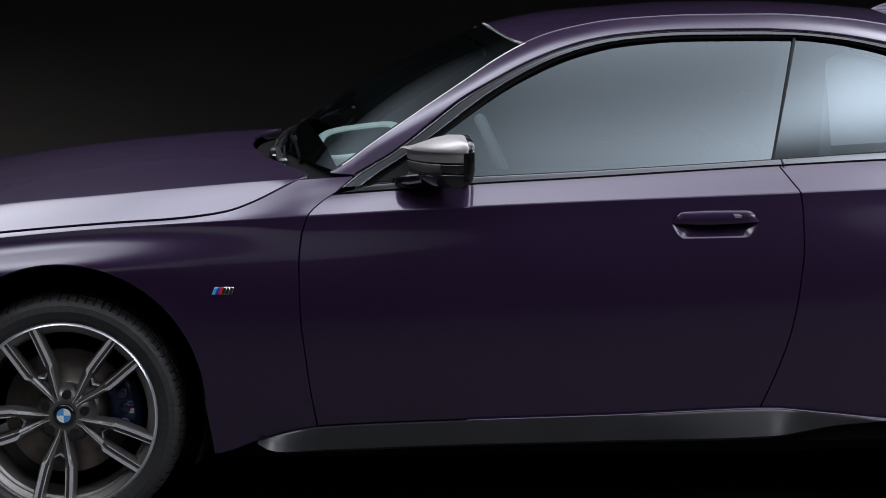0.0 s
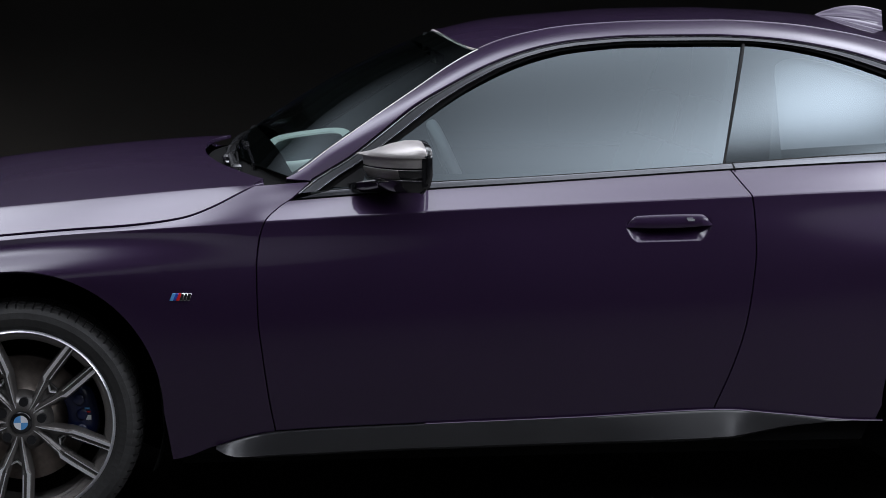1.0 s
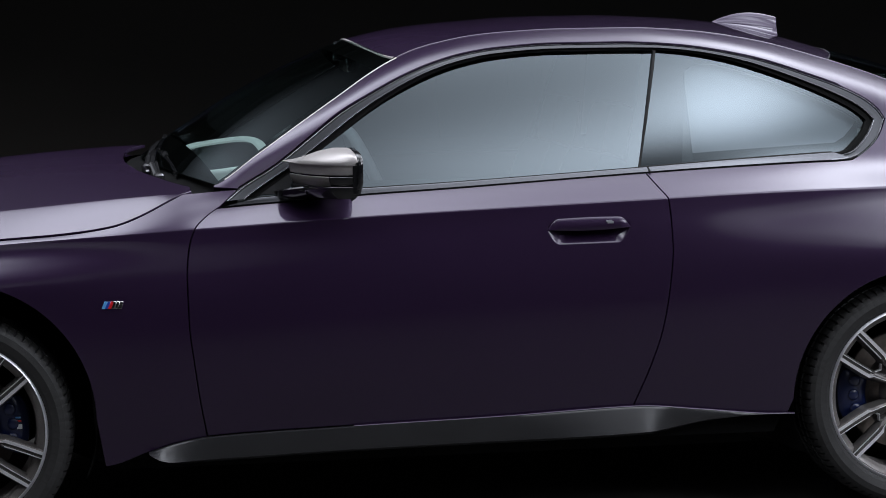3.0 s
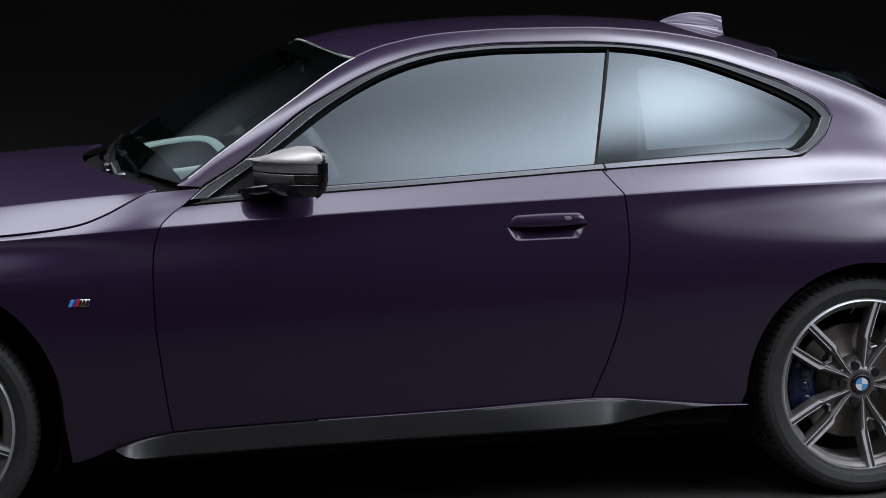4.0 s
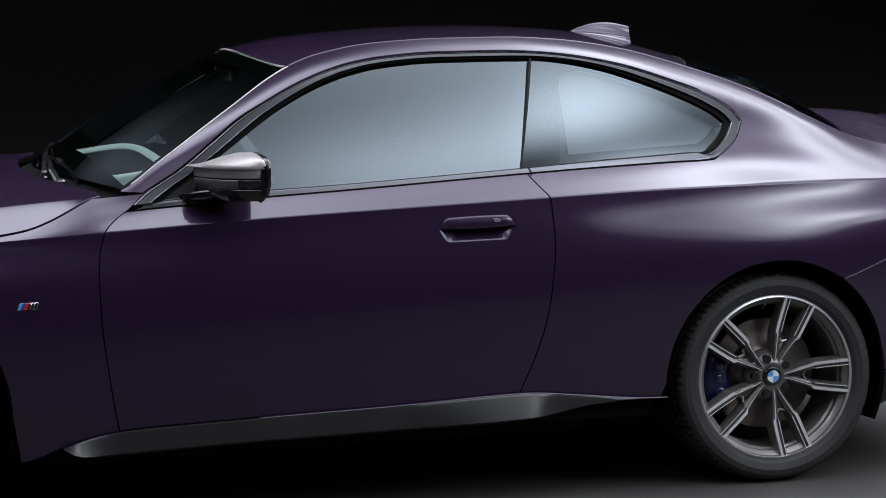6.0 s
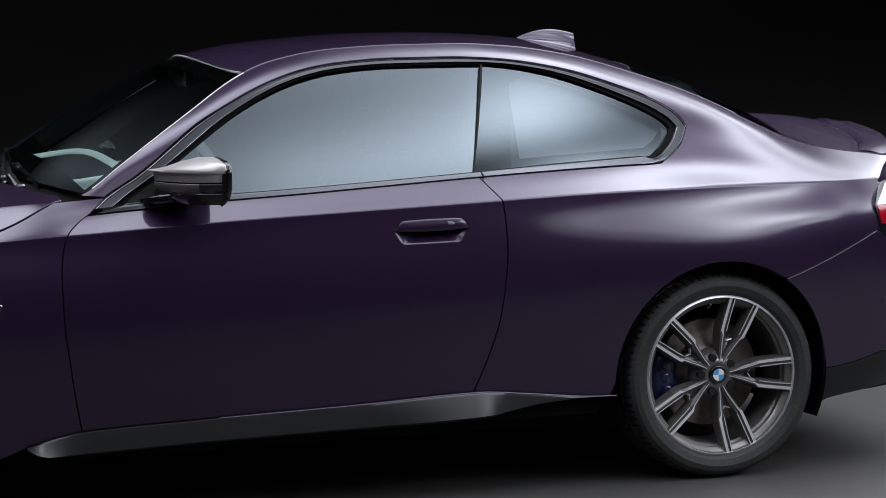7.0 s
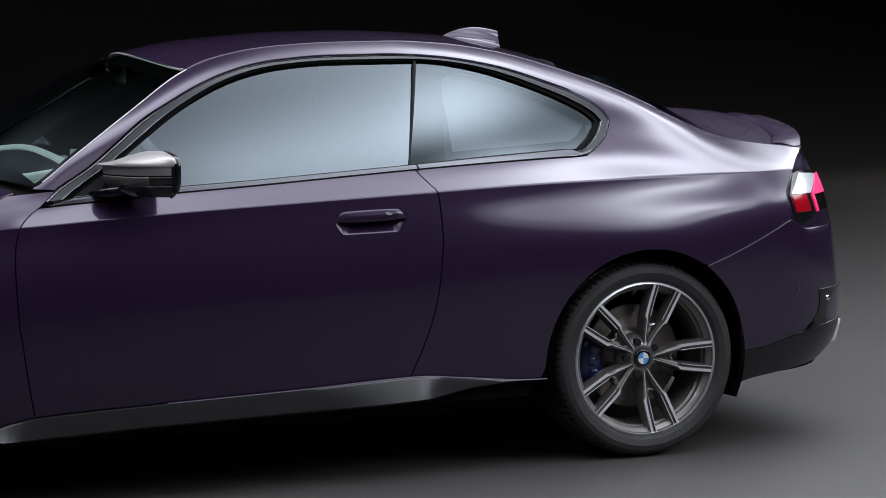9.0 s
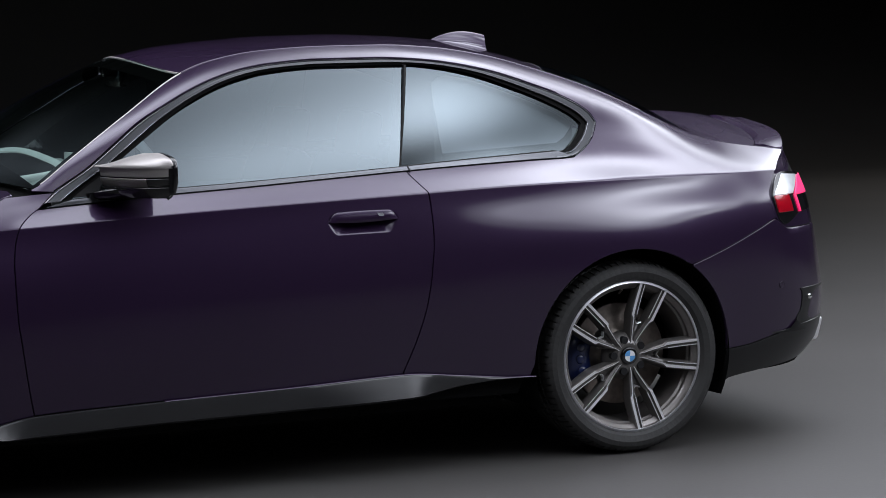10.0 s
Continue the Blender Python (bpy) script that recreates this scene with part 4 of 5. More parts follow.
bm = bmesh.new()
grid(bm, [[side(lerp(3.498 + 0.104 * t, 3.80, q), lerp(0.8475, 0.909, t), 0.010) for t in even(6)] for q in even(10)])
glow = part("light_bar", outward(bm, (3.0, 0, 0.8)), LAMP_GLOW, tail_lamp, "lit pink-red light bar", solid=0.006)
bm = bmesh.new()
grid(bm, [[side(u, z, 0.010) for z in even(6, 0.788, 0.8465)] for u in (3.496, 3.503, 3.510)])
glow_low = part("light_bar", outward(bm, (3.0, 0, 0.8)), LAMP_GLOW, tail_lamp, "lit pink-red light bar", solid=0.006)

# ------------------------------------------------------------------ wheels
def wheel_mesh_parts(turn):
    w = new("wheel")
    w.parent = car
    # tyre with shoulder blocks
    bm = bmesh.new()
    R = HUB_Z
    prof = [(0.249, 0.028), (0.256, 0.006), (0.270, -0.008), (0.290, -0.014), (0.306, -0.011), (0.316, -0.003), (0.3225, 0.008), (0.3265, 0.022), (0.3290, 0.043), (0.3225, 0.045), (0.3225, 0.053), (0.3300, 0.055), (0.3308, 0.082), (0.3235, 0.084), (0.3235, 0.094), (0.331, 0.096), (0.331, 0.132), (0.3235, 0.134), (0.3235, 0.144), (0.3308, 0.146), (0.3295, 0.20), (0.325, 0.228), (0.31, 0.245), (0.28, 0.25), (0.249, 0.235)]
    blocks, steps = 84, (0.0, 0.03, 0.19, 0.22)
    pts = []
    for i, (r, y) in enumerate(prof):
        row = []
        for k in range(blocks * 4):
            a = 2 * math.pi * (k // 4 + steps[k % 4]) / blocks
            rr = r
            if (6 <= i <= 8 or 11 <= i <= 12 or 15 <= i <= 16) and k % 4 in (1, 2):
                rr -= 0.0045
            elif i in (3, 4) and k % 4 in (1, 2):
                rr -= 0.0006
            row.append((rr * math.cos(a), y, rr * math.sin(a)))
        pts.append(row)
    grid(bm, pts, close=True)
    part("tyre", outward(bm, (0, 0.1, 0)), TYRE, w, "black low-profile road tyre", sharp=25)
    # rim
    bm = bmesh.new()
    lathe(bm, [(0.2575, 0.018), (0.2600, 0.0075), (0.2598, 0.0045), (0.2588, 0.0032), (0.2520, -0.0008), (0.2508, -0.0006), (0.2500, 0.005)], 120, mat=1)
    lathe(bm, [(0.2500, 0.005), (0.247, 0.012), (0.236, 0.020), (0.233, 0.024), (0.2335, 0.040), (0.227, 0.046), (0.222, 0.09), (0.222, 0.17), (0.24, 0.2)], 120, mat=0)
    part("rim", weld(bm, 0.0002), [RIM_BARREL, RIM_LIP], w, "dark grey rim with a machined lip", sharp=30)
    # hub with bolt recesses
    bm = bmesh.new()
    lathe(bm, [(0.0, 0.034), (0.030, 0.034), (0.036, 0.030), (0.044, 0.031), (0.060, 0.040), (0.075, 0.052), (0.085, 0.075)], 60)
    part("hub", bm, RIM_DARK, w, sharp=35)
    for k in range(5):
        a = radians(turn + 36 + 72 * k)
        bm = bmesh.new()
        bmesh.ops.create_cone(bm, cap_ends=True, segments=20, radius1=0.0135, radius2=0.0125, depth=0.03, matrix=Matrix.Translation((0.056 * math.cos(a), 0.044, 0.056 * math.sin(a))) @ Matrix.Rotation(radians(90), 4, "X"))
        part("wheel_bolt", bm, BLACK, w, sharp=30)
    bm = bmesh.new()
    lathe(bm, [(0.0, 0.0235), (0.026, 0.0235), (0.0285, 0.0245), (0.0295, 0.028), (0.0305, 0.036)], 40)
    part("centre_cap", bm, GLOSS_BLACK, w, "black centre cap with a blue and white quartered disc", sharp=30)
    for q in range(4):
        bm = bmesh.new()
        rows = [[(r * math.cos(radians(a)), 0.0225, r * math.sin(radians(a))) for a in even(8, 90 * q, 90 * q + 90)] for r in (0.0005, 0.0195)]
        grid(bm, rows)
        bmesh.ops.solidify(bm, geom=bm.faces, thickness=0.001)
        part("quarter_field", bm, WHITE if q % 2 == 0 else SKY_BLUE, w, smooth=False)
    # five pairs of spokes
    for k in range(5):
        for sgn in (-1, 1):
            bm = bmesh.new()
            rows = []
            for r, ang, half, y, depth in ((0.036, 9.0, 0.0066, 0.031, 0.03), (0.060, 9.5, 0.0086, 0.029, 0.034), (0.080, 11.0, 0.0096, 0.0270, 0.038), (0.100, 12.2, 0.0106, 0.0245, 0.040), (0.130, 13.2, 0.0118, 0.0190, 0.044), (0.143, 13.1, 0.0126, 0.0168, 0.044), (0.170, 12.2, 0.0126, 0.0135, 0.044), (0.205, 11.1, 0.0124, 0.009, 0.042), (0.2540, 10.0, 0.0122, 0.0015, 0.036)):
                c = radians(turn + 72 * k + sgn * ang)
                px, pz = r * math.cos(c), r * math.sin(c)
                tx, tz = -math.sin(c) * sgn, math.cos(c) * sgn
                arm = ((-1.4, depth), (-1.0, 0.0085), (-0.72, 0.006), (-0.58, 0.005), (-0.42, 0.004), (-0.2, 0.0012), (-0.13, 0.0), (0.13, 0.0), (0.62, 0.005), (1.4, depth))
                blade = ((-1.4, depth), (-1.0, 0.0065), (-0.86, 0.0008), (-0.64, 0.0008), (-0.46, 0.0058), (-0.06, 0.0058), (0.06, 0.0), (0.80, 0.0), (1.0, 0.0045), (1.4, depth))
                rows.append([(px + tx * d * half, y + dy, pz + tz * d * half) for d, dy in (arm if r < 0.14 else blade)])
            grid(bm, rows)
            bm.faces.ensure_lookup_table()
            for i in range(len(rows) - 1):
                bm.faces[i * 9 + 6].material_index = 1
                bm.faces[i * 9 + 7].material_index = 2
                if i >= 5:
                    bm.faces[i * 9 + 2].material_index = 1
            part("spoke", outward(bm, (0.1 * math.cos(radians(turn + 72 * k)), 0.06, 0.1 * math.sin(radians(turn + 72 * k)))), [RIM_DARK, RIM_CUT, RIM_BARREL], w, sharp=20)
    # web between the pair near the hub
    for k in range(5):
        bm = bmesh.new()
        c = radians(turn + 72 * k)
        rows = []
        for r, half, y in ((0.04, 0.007, 0.038), (0.075, 0.013, 0.043), (0.100, 0.020, 0.047), (0.118, 0.026, 0.052), (0.124, 0.027, 0.075)):
            rows.append([(r * math.cos(c) - math.sin(c) * d, y + 0.006 * (1 - abs(d) / half), r * math.sin(c) + math.cos(c) * d) for d in (-half, -half * 0.5, 0, half * 0.5, half)])
        grid(bm, rows)
        part("spoke_web", bm, RIM_DARK, w, sharp=35, solid=0.004)
        # bright cut edge that joins the pair
        bm = bmesh.new()
        rows = []
        for d in even(8, -1, 1):
            r = 0.112 + 0.016 * abs(d)
            px, pz = r * math.cos(c) - math.sin(c) * d * 0.024, r * math.sin(c) + math.cos(c) * d * 0.024
            rows.append([(px + math.cos(c) * e, y, pz + math.sin(c) * e) for e, y in ((-0.004, 0.056), (-0.0022, 0.0445), (0.0, 0.0430), (0.0022, 0.0445), (0.004, 0.056))])
        grid(bm, rows)
        part("web_edge", outward(bm, (px, 0.08, pz)), RIM_CUT, w)
    bm = bmesh.new()
    lathe(bm, [(0.06, 0.10), (0.085, 0.098), (0.088, 0.112), (0.172, 0.112), (0.174, 0.116), (0.174, 0.138), (0.09, 0.138)], 80)
    part("brake_disc", bm, STEEL, w, "steel brake disc", sharp=30)
    # rim valve
    bm = bmesh.new()
    bmesh.ops.create_cone(bm, cap_ends=True, segments=10, radius1=0.004, radius2=0.003, depth=0.03, matrix=Matrix.Translation((0.222 * math.cos(radians(turn + 98)), 0.04, 0.222 * math.sin(radians(turn + 98)))) @ Matrix.Rotation(radians(60), 4, "X"))
    part("valve", bm, STEEL, w)
    return w


def caliper(parent, angle):
    bm = bmesh.new()
    rows = []
    for a in even(14, angle - 27, angle + 27):
        c = radians(a)
        e = abs(a - angle) / 27
        ro = 0.205 - 0.012 * e ** 4
        rows.append([(r * math.cos(c), y, r * math.sin(c)) for r, y in ((0.118, 0.115), (0.122, 0.088), (0.135, 0.078 + 0.006 * e ** 2), (0.165, 0.074 + 0.006 * e ** 2), (0.190, 0.078 + 0.008 * e ** 2), (ro, 0.092), (ro + 0.002, 0.15))])
    grid(bm, rows)
    part("brake_caliper", outward(bm, (0.16 * math.cos(radians(angle)), 0.15, 0.16 * math.sin(radians(angle)))), BLUE, parent, "blue painted brake caliper", solid=0.008)
    for da in (-15, 0, 15):
        bm = bmesh.new()
        c = radians(angle + da)
        bmesh.ops.create_uvsphere(bm, u_segments=14, v_segments=8, radius=0.017, matrix=Matrix.Translation((0.162 * math.cos(c), 0.074, 0.162 * math.sin(c))) @ Matrix.Diagonal((1, 0.35, 1, 1)))
        part("piston_boss", bm, BLUE, parent)


def caliper_bars(parent, angle):
    c = radians(angle)
    for k, (w, mat) in enumerate(((0.005, SKY_BLUE), (0.005, RED), (0.013, WHITE))):
        bm = bmesh.new()
        box(bm, 0.176 * math.cos(c) + 0.002 * k, 0.0735, 0.176 * math.sin(c) + 0.016 - 0.0095 * k - w / 2 * (k == 2), 0.014, 0.003, w)
        part("caliper_bar", bm, mat, parent, smooth=False)


wheel_f = wheel_mesh_parts(46)
wheel_f.matrix_basis = pose(0, -0.875, HUB_Z)
caliper(wheel_f, 4)
caliper_bars(wheel_f, 4)
wheel_r = wheel_mesh_parts(-2)
wheel_r.matrix_basis = pose(WB, -0.875, HUB_Z)
caliper(wheel_r, 182)
copy_thing(wheel_f, pose(0, 0.875, HUB_Z, 0, 0, 180))
copy_thing(wheel_r, pose(WB, 0.875, HUB_Z, 0, 0, 180))

# ------------------------------------------------------------------ door mirror
def loft(bm, sections, caps=True):
    rows = grid(bm, sections, close=True)
    if caps:
        bm.faces.new(rows[0][::-1])
        bm.faces.new(rows[-1])
    bmesh.ops.recalc_face_normals(bm, faces=bm.faces)
    return bm


mirror = new("door_mirror")
mirror.parent = car
tagged(mirror, "wing mirror with a satin silver cap and black base")
PLAN = [(0.940, 0.80), (0.950, 0.86), (0.966, 0.92), (0.990, 0.98), (1.022, 1.03), (1.050, 1.054), (1.080, 1.066), (1.108, 1.069)]
plan_s = [0.0]
for (p, q), (r, w) in zip(PLAN, PLAN[1:]):
    plan_s.append(plan_s[-1] + math.hypot(r - p, w - q))
plan_x, plan_a = pchip(plan_s, [p[0] for p in PLAN]), pchip(plan_s, [p[1] for p in PLAN])


def tuck(z):
    """How far the housing's rear edge is rounded in towards its lower and upper corner."""
    return 0.024 * max(0.0, (0.990 - z) / 0.033) ** 2.2 + 0.010 * max(0.0, (z - 1.060) / 0.032) ** 2


def round_mirror(name, z0, z1, inset, mat, label="", rows=6, s0=0.0, s1=1.0):
    """A band of the housing from its inner front, round the outer end, to the glass side."""
    bm = bmesh.new()
    pts = []
    for t in even(rows):
        z, row = lerp(z0, z1, t), []
        for s_ in even(36, s0, s1):
            d = plan_s[-1] * s_
            x, a = plan_x(d), plan_a(d)
            dx, da = plan_x(d + 0.004) - plan_x(d - 0.004), plan_a(d + 0.004) - plan_a(d - 0.004)
            n = math.hypot(dx, da)
            k = inset(z, s_)
            row.append((min(x + da / n * k, 1.110 - tuck(z)), -(a - dx / n * k), z))
        pts.append(row)
    grid(bm, pts)
    return part(name, outward(bm, (1.06, -0.93, 1.0)), mat, mirror, label, solid=0.006)


round_mirror("mirror_band", 1.022, 1.047, lambda z, s_: 0.003 * (1.047 - z) / 0.025 + 0.002, SILVER)
round_mirror("indicator", 1.015, 1.022, lambda z, s_: 0.007, GLOSS_BLACK, "dark indicator strip", 2)
round_mirror("mirror_bowl", 0.986, 1.015, lambda z, s_: 0.004 + 0.016 * ((1.015 - z) / 0.029) ** 2, MIRROR_BOWL, s1=0.74)
round_mirror("mirror_cheek", 0.986, 1.015, lambda z, s_: 0.0035 + 0.012 * ((1.015 - z) / 0.029) ** 2, GLOSS_BLACK, "glossy black rear part of the housing", s0=0.74, s1=0.957)
round_mirror("mirror_base", 0.957, 0.988, lambda z, s_: 0.013 + 0.022 * ((0.988 - z) / 0.031) ** 2.2 * (1 - 0.7 * s_) - 0.010 * smoothstep(0.5, 0.95, s_), GLOSS_BLACK, "glossy black mirror housing", 10)
round_mirror("mirror_end", 0.972, 1.046, lambda z, s_: 0.0005, GLOSS_BLACK, "black outer edge of the mirror housing", 8, s0=0.955)
bm = bmesh.new()
lead = pchip([0.785, 0.82, 0.86, 0.92, 0.98, 1.03, 1.054, 1.066, 1.070], [0.924, 0.934, 0.943, 0.960, 0.986, 1.019, 1.047, 1.074, 1.098])
crown = pchip([0.785, 0.83, 0.90, 0.96, 1.02, 1.05, 1.066, 1.070], [1.056, 1.070, 1.088, 1.092, 1.085, 1.078, 1.068, 1.056])
pts = []
for t in even(26):
    a = lerp(0.785, 1.070, 1 - (1 - t) ** 1.7)
    xf, zt = lead(a), crown(a)
    xr = 1.108
    lip = 1.0475
    pts.append([(xf + 0.016, -a + 0.004, lip - 0.001), (xf + 0.001, -a, lip), (xf, -a, lip + 0.003), (lerp(xf, xr, 0.06), -a, lerp(lip + 0.005, zt, 0.22)), (lerp(xf, xr, 0.2), -a, lerp(lip + 0.004, zt, 0.52)), (lerp(xf, xr, 0.4), -a, lerp(lip, zt, 0.84)), (lerp(xf, xr, 0.62), -a, zt), (lerp(xf, xr, 0.85), -a, zt - 0.001), (xr - tuck(zt) * 0.5, -a, zt - 0.006)])
grid(bm, pts)
part("mirror_cap", outward(bm, (1.05, -0.93, 1.0)), SILVER, mirror, "satin silver upper cap", sharp=60)
bm = bmesh.new()
ring = [(-0.815, 0.962), (-0.81, 0.975), (-0.805, 1.058), (-0.83, 1.070), (-0.90, 1.087), (-0.96, 1.091), (-1.02, 1.084), (-1.052, 1.077), (-1.068, 1.066), (-1.072, 1.045), (-1.071, 1.0), (-1.066, 0.972), (-1.055, 0.960), (-1.03, 0.957), (-0.85, 0.957)]
cy, cz = -0.94, 1.02
grid(bm, [[(x - tuck(z), lerp(cy, y, k), lerp(cz, z, k)) for y, z in ring] for x, k in ((1.104, 0.99), (1.106, 1.004), (1.116, 1.006), (1.119, 0.985), (1.114, 0.95))], close=True)
part("mirror_rim", outward(bm, (1.11, cy, cz)), GLOSS_BLACK, mirror, "black rim round the mirror glass", sharp=50)
bm = bmesh.new()
bm.faces.new([bm.verts.new((1.1145 - tuck(z), lerp(cy, y, 0.955), lerp(cz, z, 0.955))) for y, z in ring])
part("mirror_glass", bm, CHROME, mirror, smooth=False)
bm = bmesh.new()
secs = []
for a, x0, x1, z0, z1 in ((0.775, 0.898, 1.03, 0.938, 0.968), (0.80, 0.902, 1.03, 0.942, 0.972), (0.83, 0.912, 1.035, 0.948, 0.974), (0.87, 0.945, 1.06, 0.955, 0.98), (0.90, 0.975, 1.07, 0.962, 0.985)):
    secs.append([(x0, -a, z1 - 0.004), (x0 + 0.006, -a, z1), (x1, -a, z1), (x1 + 0.005, -a, z0 + 0.006), (x1 - 0.01, -a, z0), (x0 + 0.03, -a, z0), (x0 + 0.006, -a, z0 + 0.008)])
loft(bm, secs)
part("mirror_foot", bm, GLOSS_BLACK, mirror, "black mirror foot", sharp=40)
bm = bmesh.new()
grid(bm, [[side(lerp(x, x + 0.09, t), z, -0.003) for t in even(3)] for x, z in ((0.86, 0.958), (0.90, 0.985), (0.945, 1.013), (0.985, 1.04))])
sail = part("mirror_sail", outward(bm), BLACK, door, "black triangular mirror panel")

# ------------------------------------------------------------------ roof aerial, badge
bm = bmesh.new()
secs = []
for k in range(21):
    t = k / 20
    x = lerp(2.375, 2.590, t)
    base = roof_mid(min(x, 2.7)) - 0.006
    h = 0.064 * math.sin(math.pi / 2 * min(1.0, t * 1.15)) ** 0.85 + 0.004
    w = 0.004 + 0.034 * math.sin(math.pi * min(1, t * 0.62 + 0.06)) * (1 - 0.25 * t)
    half = [(1.0, 0.0), (0.97, 0.10), (0.80, 0.24), (0.60, 0.30), (0.56, 0.42), (0.42, 0.55), (0.32, 0.62), (0.27, 0.80), (0.14, 0.96)]
    secs.append([(x, -w * a, base + h * b) for a, b in half] + [(x, 0, base + h)] + [(x, w * a, base + h * b) for a, b in half[::-1]])
loft(bm, secs)
part("roof_aerial", bm, PAINT, roof, "purple shark-fin aerial", sharp=45)

badge = new("side_badge")
badge.parent = car
tagged(badge, "small badge of blue, dark blue and red slanted bars with grey bars")
for x0, x1, mat in ((0.0, 0.0078, SKY_BLUE), (0.0088, 0.0158, DEEP_BLUE), (0.0168, 0.0245, RED), (0.027, 0.034, CHROME), (0.0365, 0.043, CHROME), (0.0455, 0.053, CHROME)):
    bm = bmesh.new()
    rows = []
    for t in (0, 1):
        z = 0.666 + 0.018 * t
        sl = 0.0085 * t if mat is not CHROME else 0.005 * t
        rows.append([side(0.414 + x + sl, z, 0.0035) for x in (x0, x1)])
    grid(bm, rows)
    outward(bm)
    flange(bm, 0.003)
    part("badge_bar", bm, mat, badge, smooth=False)

# ------------------------------------------------------------------ cowl and wipers
bm = bmesh.new()
pts = []
for f in even(30, -1, 1):
    g = abs(f)
    a = 0.74 * f
    x0 = hood_rear(abs(a)) + 0.008
    x1 = lerp(0.60, 0.76, g ** 2.2)
    z1 = lerp(1.055, 0.985, g ** 2.0) - 0.012
    pts.append([(lerp(x0, x1, t), a, lerp(bonnet(x0, a) - 0.03, z1, t) - 0.010 * math.sin(math.pi * t)) for t in even(5)])
grid(bm, pts)
part("cowl", bm, UNDER, car, "black plastic cowl below the windscreen")


def bar(bm, points, w, h):
    """A bar of tapering square section along points of (x, y, z, scale)."""
    secs = []
    for i, (x, y, z, k) in enumerate(points):
        p, q = points[max(0, i - 1)], points[min(len(points) - 1, i + 1)]
        d = Vector((q[0] - p[0], q[1] - p[1], q[2] - p[2])).normalized()
        sidev = d.cross(Vector((0, 0, 1))).normalized()
        up = sidev.cross(d)
        c = Vector((x, y, z))
        secs.append([c + sidev * (w * k * a) + up * (h * k * b) for a, b in ((-1, -1), (1, -1), (1, 0.5), (0.5, 1), (-0.5, 1), (-1, 0.5))])
    return loft(bm, secs)


def wiper(pivot, elbow, tip, blade_from, blade_to):
    w = new("wiper")
    w.parent = car
    tagged(w, "black windscreen wiper arm with its blade")
    P, E, T, A, B = (Vector(v) for v in (pivot, elbow, tip, blade_from, blade_to))
    # cast head over the pivot, then the sheet arm, arched and tapering
    bm = bmesh.new()
    bar(bm, [(*P.lerp(E, -0.25), 0.5), (*P, 1.25), (*P.lerp(E, 0.3), 1.1), (*P.lerp(E, 0.7), 0.8), (*E, 0.75)], 0.011, 0.010)
    part("arm_head", bm, WIPER_METAL, w, sharp=30)
    bm = bmesh.new()
    bar(bm, [(*E, 0.9), (*(E.lerp(T, 0.3) + Vector((0, 0, 0.010))), 1.0), (*(E.lerp(T, 0.7) + Vector((0, 0, 0.008))), 0.75), (*T, 0.5)], 0.008, 0.005)
    part("arm", bm, WIPER_METAL, w)
    bm = bmesh.new()
    bar(bm, [(*(P.lerp(E, 0.5) + Vector((0.012, 0, -0.006))), 1.0), (*(E.lerp(T, 0.25) + Vector((0.010, 0, -0.004))), 1.0)], 0.0035, 0.0035)
    part("spring", bm, WIPER_METAL, w)
    bm = bmesh.new()
    lathe(bm, [(0.017, -0.02), (0.017, 0.004), (0.013, 0.010), (0.006, 0.013), (0.0005, 0.0135)], 20)
    bmesh.ops.transform(bm, matrix=Matrix.Translation(P + Vector((0, 0, 0.008))) @ Matrix.Rotation(math.radians(90), 4, "X"), verts=bm.verts)
    part("pivot_cap", bm, WIPER_METAL, w, sharp=30)
    # blade: a rubber lip under a slim spoiler, with a clip where the arm holds it
    bow = lambda k: A.lerp(B, k) + Vector((0, 0, 0.012 * 4 * k * (1 - k)))
    bm = bmesh.new()
    bar(bm, [(*bow(k), 0.6 + 0.4 * math.sin(math.pi * k)) for k in even(8)], 0.006, 0.007)
    blade = part("blade", bm, GLOSS_BLACK, w)
    bm = bmesh.new()
    bar(bm, [(*(bow(k) - Vector((0, 0, 0.010))), 1.0) for k in even(8)], 0.0025, 0.005)
    part("rubber_lip", bm, RUBBER, blade)
    bm = bmesh.new()
    bar(bm, [(*bow(0.42), 0.9), (*(bow(0.5) + Vector((0, 0, 0.006))), 1.0), (*bow(0.58), 0.9)], 0.010, 0.009)
    part("clip", bm, WIPER_METAL, blade)


wiper((0.560, -0.36, 1.012), (0.566, -0.28, 1.046), (0.616, 0.10, 1.080), (0.600, -0.20, 1.068), (0.660, 0.45, 1.072))
wiper((0.590, -0.50, 0.990), (0.572, -0.41, 1.030), (0.592, -0.12, 1.062), (0.640, -0.52, 1.008), (0.588, 0.0, 1.064))

